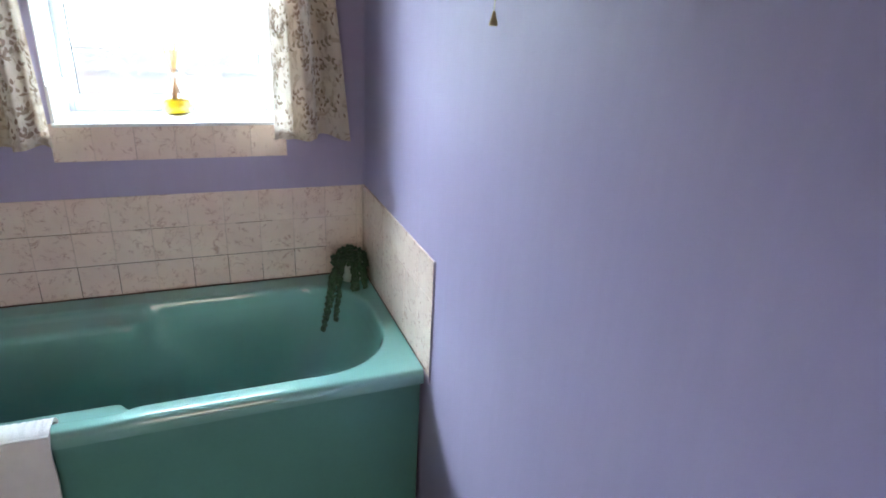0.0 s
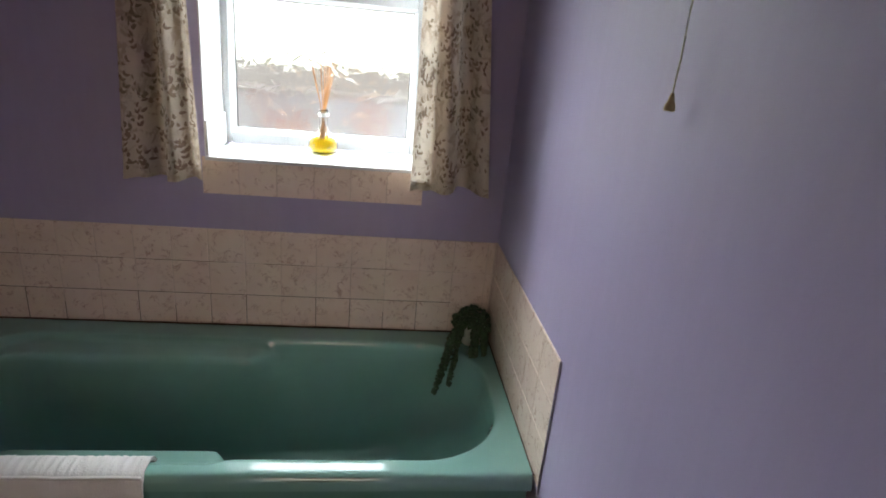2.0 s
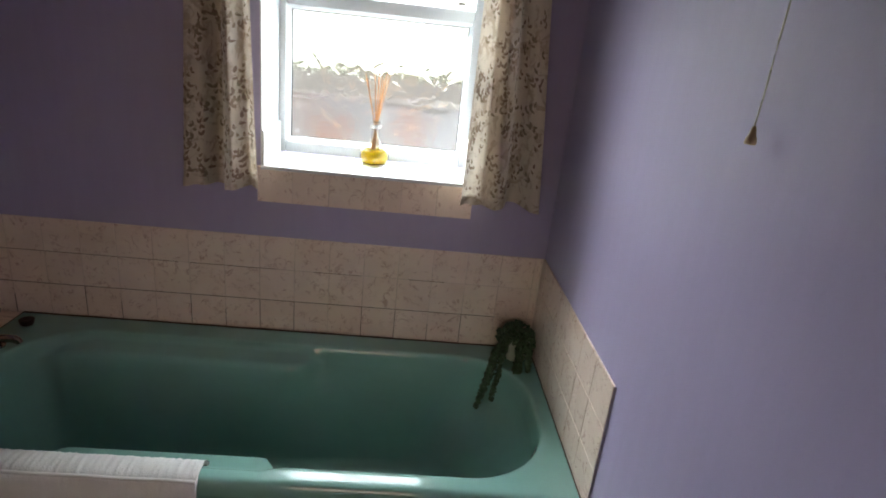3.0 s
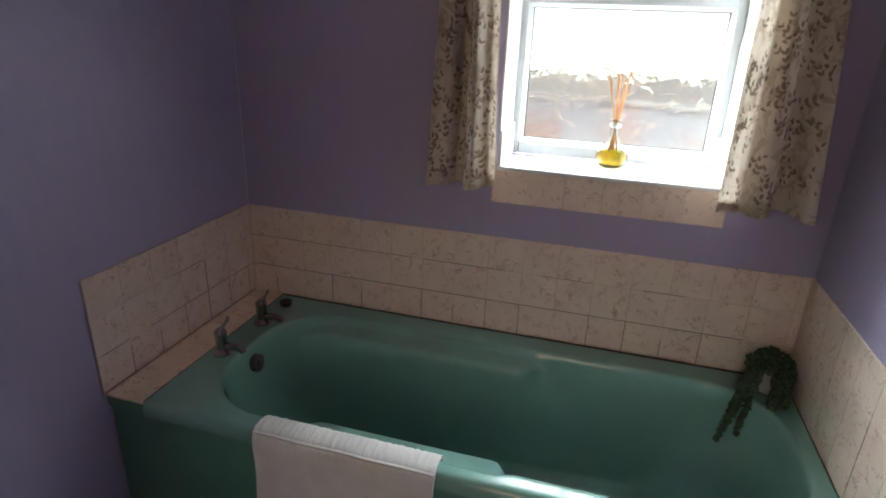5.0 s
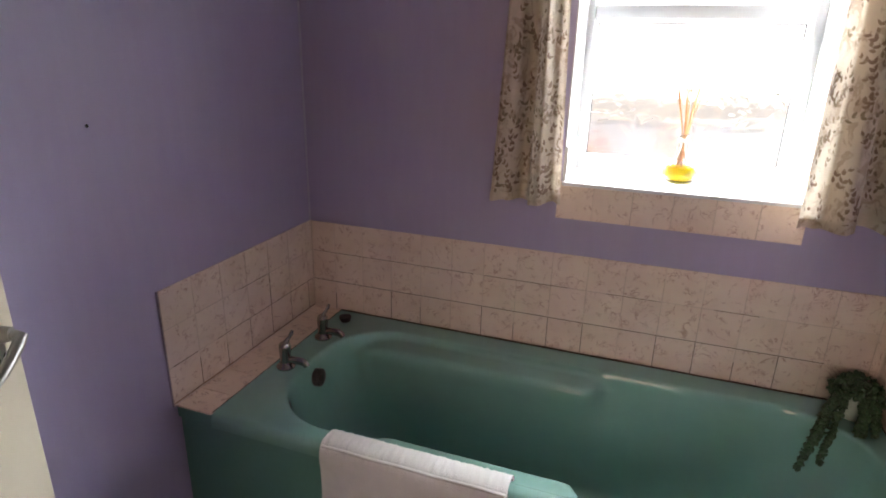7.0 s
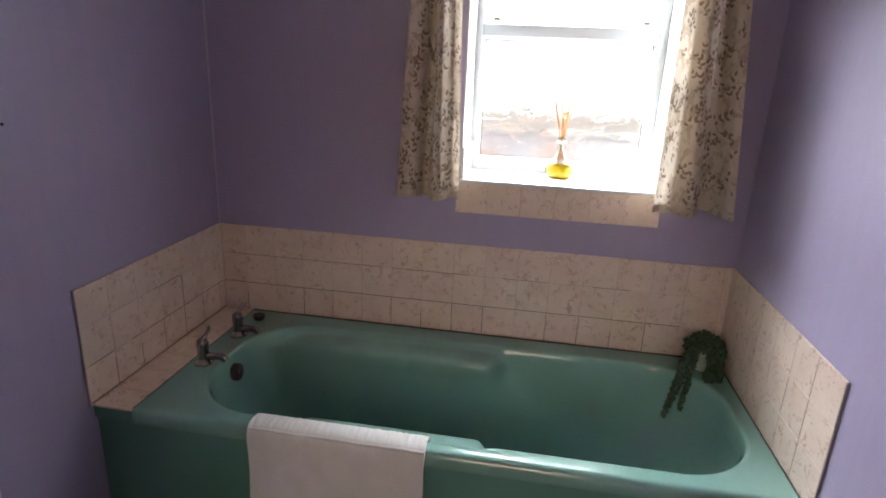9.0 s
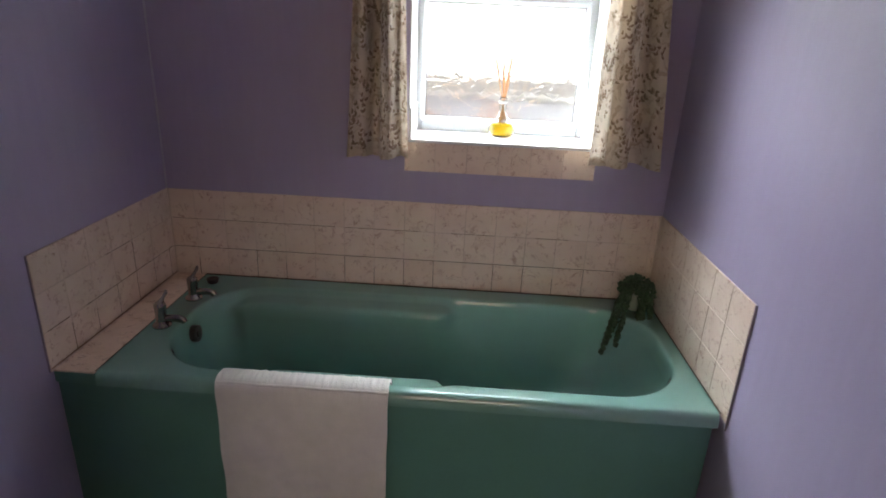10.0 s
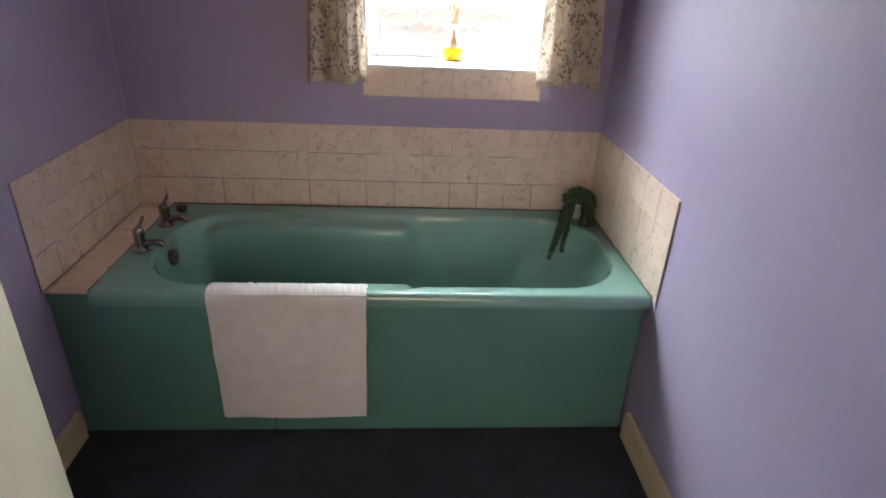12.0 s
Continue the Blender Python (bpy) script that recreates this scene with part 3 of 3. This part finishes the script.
def curtain(x0, x1, drop, label, seed, phase, pivot, crease):
    """Gathered curtain with a printed leaf sprig, hanging free of the wall."""
    rnd = random.Random(seed)
    width, top = x1 - x0, 2.14

    def at(u, v, lift=0.0):
        def raw(uu):
            g = 1 - 0.46 * min(v, 0.7)
            x = pivot + (x0 + uu * width - pivot) * g + 0.003 * math.sin(v * 3 + seed)
            fold = math.sin(uu * 2 * math.pi * 1.8 + phase) + 0.35 * math.sin(uu * 2 * math.pi * 4.3 + 1.3 * phase + v)
            y = -0.082 - (0.026 + 0.006 * (1 - v)) * fold + 0.004 * math.sin(5 * v + uu * 4)
            y += (-0.014 - y) * 0.95 * math.exp(-(abs(uu - crease - 0.03 * v) / 0.11) ** 4)
            return x, y
        x, y = raw(u)
        xa, ya = raw(u - 0.01)
        xb, yb = raw(u + 0.01)
        n = Vector((yb - ya, -(xb - xa), 0)).normalized()
        z = drop + (top - drop) * v + (0.006 * math.sin(u * 9 + phase) * (1 - v))
        return Vector((x, y, z)) + n * lift

    ob = thing("curtain", label, "curtain", (0, 0, 0), "pair of window curtains")
    bm = bmesh.new()
    nu, nv = 72, 40
    rows = [[bm.verts.new(at(i / nu, j / nv)) for i in range(nu + 1)] for j in range(nv + 1)]
    for a, b in zip(rows, rows[1:]):
        for i in range(nu):
            bm.faces.new((a[i], a[i + 1], b[i + 1], b[i]))
    part("fabric", bm, CURTAIN, ob, smooth=80)
    bm = bmesh.new()
    row = [[bm.verts.new(at(i / nu, v, lift)) for i in range(nu + 1)] for v, lift in ((0.0, 0.0015), (0.022, 0.0015), (0.022, 0.0), (0.0, -0.0015))]
    for a, b in zip(row, row[1:]):
        for i in range(nu):
            bm.faces.new((a[i], a[i + 1], b[i + 1], b[i]))
    part("hem", bm, CURTAIN, ob, "stitched bottom hem", smooth=80)
    span = width * 1.55
    tall = top - drop
    for which, mat, count, size in (("brown_sprigs", PRINT_BROWN, 46, 1.5), ("olive_sprigs", PRINT_GREEN, 46, 1.5), ("tan_sprigs", PRINT_PALE, 70, 1.35)):
        bm = bmesh.new()

        def petal(cu, cv, ang, length, w):
            vs = []
            for px, py in leaf_outline(length, w):
                qx = cu + px * math.cos(ang) - py * math.sin(ang)
                qy = cv + px * math.sin(ang) + py * math.cos(ang)
                u, v = qx / span, qy / tall
                if not (0.01 < u < 0.99 and 0.004 < v < 0.99):
                    return
                vs.append(at(u, v, 0.0012))
            bm.faces.new([bm.verts.new(p) for p in vs])

        for _ in range(count):
            cu, cv = rnd.uniform(0, span), rnd.uniform(0, tall * 0.75)
            way = rnd.uniform(0.3, 2.8)
            bend = rnd.uniform(-4, 4)
            for k in range(rnd.randint(2, 4)):
                s = k * 0.0115 * size
                ang = way + bend * s
                px, py = cu + s * math.cos(ang), cv + s * math.sin(ang)
                petal(px, py, ang, 0.009 * size, 0.0016)
                for sd in (-1, 1):
                    if (k % 2 == 0) == (sd > 0) or rnd.random() < 0.3:
                        petal(px, py, ang + sd * rnd.uniform(0.45, 0.9), rnd.uniform(0.010, 0.0145) * size, rnd.uniform(0.0048, 0.0068) * size)
        part("leaf_print", bm, mat, ob, which.split("_")[0] + " printed leaf sprigs")["kind"] = "stuff"
    return ob


curtain(0.690, 0.893, 1.030, "cream cotton curtain with brown leaf sprig print", 3, 0.4, 0.82, 0.42)
curtain(1.490, 1.730, 1.042, "cream cotton curtain with brown leaf sprigs beside the corner", 8, 2.1, 1.51, 0.68)

# ---------------------------------------------------------------- reed diffuser
diffuser = thing("reed_diffuser", "glass reed diffuser with yellow oil on the window sill", "reed diffuser", (1.214, 0.168, OZ0))
diffuser.scale = (1.12, 1.12, 1.05)
part("bottle", bm_lathe([(0, 0.001), (0.030, 0.001), (0.040, 0.006), (0.0435, 0.022), (0.041, 0.040), (0.030, 0.055), (0.016, 0.068),
                         (0.0115, 0.085), (0.0115, 0.128), (0.014, 0.132), (0.0125, 0.134), (0.0095, 0.130), (0.0095, 0.086), (0.0145, 0.066),
                         (0.028, 0.053), (0.0385, 0.039), (0.041, 0.022), (0.038, 0.008), (0.029, 0.004), (0, 0.004)], 28), FLASK, diffuser, "clear glass flask", smooth=60)
part("oil", bm_lathe([(0, 0.0045), (0.0285, 0.0045), (0.0375, 0.0085), (0.0405, 0.022), (0.038, 0.038), (0.034, 0.044), (0, 0.044)], 28), OIL, diffuser, "yellow scented oil", smooth=60)
rnd = random.Random(5)
for k in range(9):
    a = k * 2 * math.pi / 9 + 0.2
    sx, sy = 0.030 * math.cos(a) * rnd.uniform(0.5, 1.1), 0.022 * math.sin(a)
    foot = Vector((-sx * 0.7, -sy * 0.7, 0.008))
    tip = Vector((sx * 1.2, sy, 0.272 + rnd.uniform(-0.012, 0.008)))
    part("reed", bm_tube([foot, foot.lerp(tip, 0.5), tip], 0.0016, 6), REED, diffuser, smooth=True)
part("ribbon", bm_lathe([(0.0122, 0.112), (0.0150, 0.114), (0.0150, 0.121), (0.0122, 0.123)], 16), RIBBON, diffuser, "white ribbon round the neck", smooth=40)

# ---------------------------------------------------------------- light pull
pull = thing("light_pull_cord", "off-white light pull cord with a turned wooden bell", "light pull", (1.786, -0.992, 1.414))
part("bell", bm_lathe([(0, 0), (0.0072, 0.0), (0.0080, 0.003), (0.0070, 0.008), (0.0046, 0.014), (0.0036, 0.019), (0.002, 0.024), (0, 0.024)], 18), WOOD, pull, "turned pine bell", smooth=50)
part("cord", bm_tube([(0.0008 * math.sin(i * 1.7), 0.0008 * math.cos(i * 1.3), 0.022 + i * (ZC - 0.03 - 1.415 - 0.022) / 24) for i in range(25)], 0.0012, 6), CORD, pull, smooth=True)
part("ceiling_switch", bm_lathe([(0, 0), (0.03, 0), (0.042, 0.012), (0.043, 0.03)], 24, m=pose(0, 0, ZC - 0.03 - 1.415)), UPVC, pull, "white ceiling switch", smooth=40)

# ---------------------------------------------------------------- door
HINGE, TURN, DW, DT = (0.665, -1.895), 29.2, 0.762, 0.040
door = thing("door_1", "open cream gloss flush door with a metal lever handle", "door", (HINGE[0], HINGE[1], FZ + 0.008))
door.rotation_euler = (0, 0, radians(90 + TURN))
door["kind"] = "structure"
# local x runs from the hinge to the free edge; local -y is the room side seen
part("door_leaf", bm_box(0, 0.0, 0, DW, DT, 1.981, 0.002, 2), DOORPAINT, door, smooth=35)
for z in (0.2, 1.75):
    part("hinge", bm_tube([(0.0, -0.004, z), (0.0, -0.004, z + 0.09)], 0.006, 10), ALU, door, "steel butt hinge", smooth=True)


def lever_set(side):
    y0 = 0.0 if side < 0 else DT
    hx, hz = DW - 0.055, 1.080
    bm = bm_box(hx - 0.016, min(y0, y0 + side * 0.007), hz - 0.040, hx + 0.016, max(y0, y0 + side * 0.007), hz + 0.044, 0.003, 2)
    plate = part("handle_plate", bm, ALU, door, "satin metal backplate", smooth=35)
    for dx in (-0.008, 0.008):
        for dz in (-0.032, 0.036):
            part("screw", bm_lathe([(0, 0.0012), (0.0024, 0.0016), (0.0042, 0.0004)], 12, m=pose(hx + dx, y0 + side * 0.0072, hz + dz, 90 if side < 0 else -90)), DARKMETAL, plate, smooth=True)
    turned = 90 if side < 0 else -90
    part("spindle_rose", bm_lathe([(0, 0.020), (0.010, 0.020), (0.0115, 0.012), (0.013, 0.0)], 20, m=pose(hx, y0 + side * 0.006, hz + 0.004, turned)), ALU, plate, smooth=40)
    pts = [(hx, y0 + side * 0.014, hz + 0.002), (hx, y0 + side * 0.030, hz + 0.002), (hx - 0.003, y0 + side * 0.038, hz + 0.001),
           (hx - 0.018, y0 + side * 0.040, hz - 0.006), (hx - 0.040, y0 + side * 0.040, hz - 0.015), (hx - 0.064, y0 + side * 0.040, hz - 0.024),
           (hx - 0.080, y0 + side * 0.038, hz - 0.029), (hx - 0.090, y0 + side * 0.034, hz - 0.031)]
    part("lever", bm_tube(pts, [0.009, 0.009, 0.009, 0.0085, 0.008, 0.0075, 0.007, 0.005], 14, squash=0.8, side=Vector((0, 0, 1))), ALU, door, "satin metal lever handle", smooth=50)


lever_set(-1)
lever_set(1)


# ---------------------------------------------------------------- plant
def trailing_plant():
    rnd = random.Random(11)
    base = Vector((1.737, -0.069, RIM + 0.001))
    ob = thing("potted_plant", "trailing green plant in a small grey-white pot on the bath corner", "plant", base)
    part("pot", bm_lathe([(0, 0), (0.036, 0), (0.039, 0.004), (0.0475, 0.066), (0.0505, 0.070), (0.0505, 0.082), (0.0455, 0.082), (0.0435, 0.072), (0, 0.068)], 24), POT, ob, "grey-white pot", smooth=40)
    part("soil", bm_lathe([(0, 0.077), (0.02, 0.076), (0.0437, 0.073)], 20), SOIL, ob, smooth=True)

    def leaflet(bm, p, r):
        m = Matrix.Translation(p) @ Euler((rnd.uniform(0, 6.3), rnd.uniform(0, 6.3), rnd.uniform(0, 6.3))).to_matrix().to_4x4() @ Matrix.Diagonal((r * 1.35, r * 0.95, r * 0.5, 1))
        bmesh.ops.create_icosphere(bm, subdivisions=1, radius=1.0, matrix=m)

    bm = bmesh.new()
    for _ in range(520):
        a, tilt, shell = rnd.uniform(0, 6.283), math.acos(rnd.uniform(-0.45, 1)), rnd.uniform(0.62, 1.08)
        x, y = 0.066 * shell * math.sin(tilt) * math.cos(a), 0.064 * shell * math.sin(tilt) * math.sin(a)
        z = 0.070 + 0.044 * shell * math.cos(tilt)
        if math.cos(a + 1.9) > 0.86 and z < 0.078:
            continue
        leaflet(bm, Vector((min(x, 0.050), min(y, 0.054), z)), rnd.uniform(0.0055, 0.009))
    part("foliage", bm, LEAF, ob, "dense clump of small round leaves", smooth=60)
    # each strand: where it crosses the rim edge, and its tip, from the pot's foot
    ways = [((-0.086, -0.072), (-0.120, -0.086, -0.148)), ((-0.062, -0.082), (-0.074, -0.094, -0.108)), ((-0.084, -0.056), (-0.098, -0.070, -0.052)),
            ((-0.076, -0.066), (-0.108, -0.082, -0.118)), ((-0.012, -0.098), (-0.022, -0.112, -0.044)), ((0.000, -0.096), (-0.008, -0.108, -0.024)),
            ((-0.064, -0.036), (-0.068, -0.046, 0.012)), ((0.040, -0.044), (0.042, -0.054, 0.012)), ((0.034, -0.064), (0.034, -0.072, 0.016)),
            ((0.030, -0.086), (0.022, -0.098, -0.030))]
    for (ex, ey), (tx, ty, tz) in ways:
        lip = 0.016 if tz < 0 else 0.03
        knots = [Vector((ex * 0.25, ey * 0.25, 0.078)), Vector((ex * 0.60, ey * 0.60, 0.080)), Vector((ex * 0.90, ey * 0.90, 0.050)),
                 Vector((ex, ey, lip)), Vector((tx, ty, tz))]
        pts = []
        for i in range(11):
            f = i / 10 * 4
            k = min(int(f), 3)
            p = knots[k].lerp(knots[k + 1], f - k)
            pts.append(p + Vector((0.002 * math.sin(i * 1.7), 0.002 * math.cos(i * 2.1), 0)))
        fall = sum((q - p).length for p, q in zip(pts, pts[1:]))
        strand = part("strand", bm_tube(pts, 0.0014, 5), STEM, ob, "hanging leafy stem", smooth=True)
        bm = bmesh.new()
        n = int(fall * 560) + 8
        for k in range(n):
            way, i = k / n * fall, 0
            while i < 9 and way > (pts[i + 1] - pts[i]).length:
                way -= (pts[i + 1] - pts[i]).length
                i += 1
            p = pts[i].lerp(pts[i + 1], min(1, way / (pts[i + 1] - pts[i]).length))
            w = 0.0085 * (1 - 0.4 * k / n)
            leaflet(bm, p + Vector((rnd.uniform(-w, w), rnd.uniform(-w, w), rnd.uniform(-0.004, 0.004))), rnd.uniform(0.0055, 0.0085))
        part("leaves", bm, LEAF, strand, smooth=60)
    return ob


trailing_plant()

# ---------------------------------------------------------------- outside
setting("ground", bm_box(-400, -400, -3.2, 400, 800, -3.0), GRASS, "mown lawn below the upstairs window", "ground")
setting("wall_lower_storey", bm_box(-0.2, -3.6, -3.0, 2.0, 0.3, -0.141), BRICK, "brick ground floor storey under the bathroom", "wall")
garden_wall = thing("brick_outbuilding", "weathered red and grey brick outbuilding on the lawn", "outbuilding", (0, 3.6, -3.0))
part("brickwork", bm_box(-9, 0, 0, 9, 2.5, 3.89), BRICK, garden_wall)
part("coping", bm_box(-9.03, -0.03, 3.89, 9.03, 2.53, 3.95, 0.01), surface("concrete_coping", (0.45, 0.44, 0.41), 0.9, 0.15, 4, 60, 0.3), garden_wall, "concrete coping")
setting("backdrop", bm_box(-90, 70, -8, 90, 71, 34), HAZE, "bright white hazy sky beyond the garden", "sky backdrop")

# ---------------------------------------------------------------- tiles
P, G, TH = 0.1118, 0.0020, 0.0052
TZ0 = 0.524


def tile_mesh(glaze):
    bm = bmesh.new()
    h, e = (P - G) / 2, 0.0009
    lo = [bm.verts.new((sx * h, sy * h, 0)) for sx, sy in ((-1, -1), (1, -1), (1, 1), (-1, 1))]
    md = [bm.verts.new((sx * h, sy * h, TH - e)) for sx, sy in ((-1, -1), (1, -1), (1, 1), (-1, 1))]
    hi = [bm.verts.new((sx * (h - e), sy * (h - e), TH)) for sx, sy in ((-1, -1), (1, -1), (1, 1), (-1, 1))]
    for a, b in ((lo, md), (md, hi)):
        for i in range(4):
            bm.faces.new((a[i], a[(i + 1) % 4], b[(i + 1) % 4], b[i]))
    bm.faces.new(hi)
    return finish("tile", bm, glaze)


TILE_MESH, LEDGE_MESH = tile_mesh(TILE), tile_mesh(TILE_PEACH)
trnd = random.Random(21)


def lay(parent, origin, along, up, cuts_a, cuts_u, mesh=None):
    """Tiles between the joint lines given along and up the wall."""
    n = along.cross(up)
    for a0, a1 in zip(cuts_a, cuts_a[1:]):
        for u0, u1 in zip(cuts_u, cuts_u[1:]):
            ob = new("tile", mesh or TILE_MESH)
            c = origin + along * (a0 + a1) / 2 + up * (u0 + u1) / 2 + n * trnd.uniform(-0.0005, 0.0004)
            tilt = Matrix.Rotation(radians(trnd.uniform(-0.25, 0.25)), 4, "X") @ Matrix.Rotation(radians(trnd.uniform(-0.25, 0.25)), 4, "Y")
            rot = Matrix((along, up, n)).transposed().to_4x4()
            size = Matrix.Diagonal(((a1 - a0 - G) / (P - G), (u1 - u0 - G) / (P - G), 1, 1))
            ob.parent = parent
            ob.matrix_world = Matrix.Translation(c) @ rot @ tilt @ size


def steps(start, end, first):
    out = [start]
    x = start + first
    while x < end - 0.012:
        out.append(x)
        x += P
    return out + [end]


X, Y, Z = Vector((1, 0, 0)), Vector((0, 1, 0)), Vector((0, 0, 1))
ROWS_Z = [TZ0 + P * i for i in range(4)]
TOP = ROWS_Z[-1]
BED = 0.0040
lay(wall_north, Vector((0, YN, 0)), X, Z, steps(0.004, XR - 0.008, 0.092), ROWS_Z)
lay(wall_west, Vector((XL, 0, 0)), Y, Z, [-v for v in reversed(steps(-0.004, 0.708, 0.040))], ROWS_Z)
lay(wall_east, Vector((XR, 0, 0)), -Y, Z, [v for v in steps(-0.004, 0.732, 0.057)], ROWS_Z)
lay(wall_north, Vector((0, YN, 0)), X, Z, steps(0.873, 1.541, 0.1075), [0.972, 1.0865])
part("grout", bm_box(XL, YN - BED, TZ0 - 0.004, XR, YN + 0.001, TOP - 0.001), GROUT, wall_north, "stained grout")
part("grout", bm_box(0.875, YN - BED, 0.974, 1.539, YN + 0.001, 1.074), GROUT, wall_north, "stained grout")
part("grout", bm_box(XL - 0.001, -0.706, TZ0 - 0.004, XL + BED, YN - BED, TOP - 0.001), GROUT, wall_west, "stained grout")
part("grout", bm_box(XR - BED, -0.730, TZ0 - 0.004, XR + 0.001, YN - BED, TOP - 0.001), GROUT, wall_east, "stained grout")
# dark stained lengths of the level joints, paler and broken higher up
def level_stain(wall, lo, hi, z, mat):
    h = G * 0.40
    if wall is wall_north:
        box = (lo, YN - BED - 0.0008, z - h, hi, YN - BED + 0.001, z + h)
    else:
        box = (XL + BED - 0.001, lo, z - h, XL + BED + 0.0008, hi, z + h)
    part("joint_stain", bm_box(*box), mat, wall, "stained grout joint")


RUST = surface("brown_stained_grout", (0.27, 0.16, 0.11), 0.9, 0.4, 30, 200, 0.3)
level_stain(wall_north, XL + 0.01, XR - 0.14, ROWS_Z[1], MOULD)
for lo, hi in ((0.01, 0.62), (0.66, 0.93), (1.05, 1.21), (1.36, 1.48)):
    level_stain(wall_north, lo, hi, ROWS_Z[2], RUST)
level_stain(wall_west, -0.69, -0.60, ROWS_Z[1], RUST)
level_stain(wall_west, -0.52, -0.01, ROWS_Z[1], RUST)
level_stain(wall_west, -0.40, -0.27, ROWS_Z[2], RUST)
for i, v in enumerate(steps(-0.004, 0.708, 0.040)[1:-1]):
    top = TZ0 + P * ((1, 1, 2, 1, 0.7, 0.8, 1)[i % 7])
    part("joint_stain", bm_box(XL + BED - 0.001, -v - G * 0.4, TZ0 + 0.002, XL + BED + 0.0008, -v + G * 0.4, top), RUST, wall_west, "stained grout joint")
for i, x in enumerate(steps(0.004, XR - 0.008, 0.092)[1:-3]):
    if i not in (1, 4, 9):
        part("joint_stain", bm_box(x - G * 0.4, YN - BED - 0.0008, TZ0 + 0.002, x + G * 0.4, YN - BED + 0.001, TZ0 + P * (0.98 if i % 3 else 0.6)), MOULD, wall_north,
             "dark mould-stained grout joint")
# tiled ledge by the taps
ledge = setting("ledge_bed", bm_box(XL + BED, -0.704, RIM - 0.006, BX0 - 0.003, YN - BED, RIM - 0.003), GROUT, "tiled ledge bedding beside the bath", "ledge")
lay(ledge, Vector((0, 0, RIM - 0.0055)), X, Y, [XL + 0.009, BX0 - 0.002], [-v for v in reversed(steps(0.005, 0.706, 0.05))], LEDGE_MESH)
# fascia takes the panel's darkened colour for the shade below the ledge
setting("ledge_fascia", bm_box(XL + 0.004, -0.6995, 0.486, BX0 - 0.002, -0.6845, RIM - 0.0065, 0.001), PANEL, "turquoise fascia under the tiled ledge, shade put into its colour", "ledge")
# upstand tiles on both sides of the opening
for wall_x, s in ((OX0 + 0.004, 1), (OX1 - 0.004, -1)):
    setting("trim_upstand", bm_box(min(wall_x, wall_x + s * 0.007), 0.0, OZ0, max(wall_x, wall_x + s * 0.007), FY0 - 0.001, OZ0 + 0.105, 0.002), REVEAL, "white tile upstand in the window reveal", "tile upstand")
# shadow lines at the tile edges built as strips, and sealant lines
setting("trim_shadow_line_east", bm_box(XR - 0.0045, -0.7352, 0.50, XR, -0.7325, TOP + 0.002, 0.002), EDGE_SHADE, "thin dark strip in place of the shadow line at the tile edge", "tile trim")
setting("trim_shadow_line_west", bm_box(XL, -0.7112, 0.52, XL + 0.005, -0.709, TOP + 0.001, 0.0015), EDGE_SHADE, "thin dark strip in place of the shadow line at the tile edge", "tile trim")
bm = bm_tube([(0.12 + 0.0558 * i, YN - TH - 0.007, RIM + 0.0005 + 0.0006 * math.sin(i * 1.9)) for i in range(31)], 0.0034, 6)
bm_tube([(XR - TH - 0.001, -0.004 - 0.0348 * i, RIM + 0.001 + 0.0006 * math.sin(i * 2.3)) for i in range(21)], 0.0022, 6, bm=bm)
bm_tube([(BX0 - 0.001, -0.004 - 0.0348 * i, RIM + 0.0005 + 0.0005 * math.sin(i * 2.9)) for i in range(21)], 0.0013, 6, bm=bm)
rusty = bm_tube([(XL + TH + 0.001, -0.004 - 0.035 * i, RIM + 0.002 + 0.0006 * math.sin(i * 2.3)) for i in range(21)], 0.0016, 6)
setting("trim_ledge_grout", rusty, surface("rusty_grout", (0.34, 0.19, 0.12), 0.9, 0.5, 20, 200, 0.4), "rust-stained grout line along the tiled ledge", "grout", smooth=True)
setting("trim_sealant", bm, SEAL, "mouldy dark sealant line round the bath", "sealant", smooth=True)
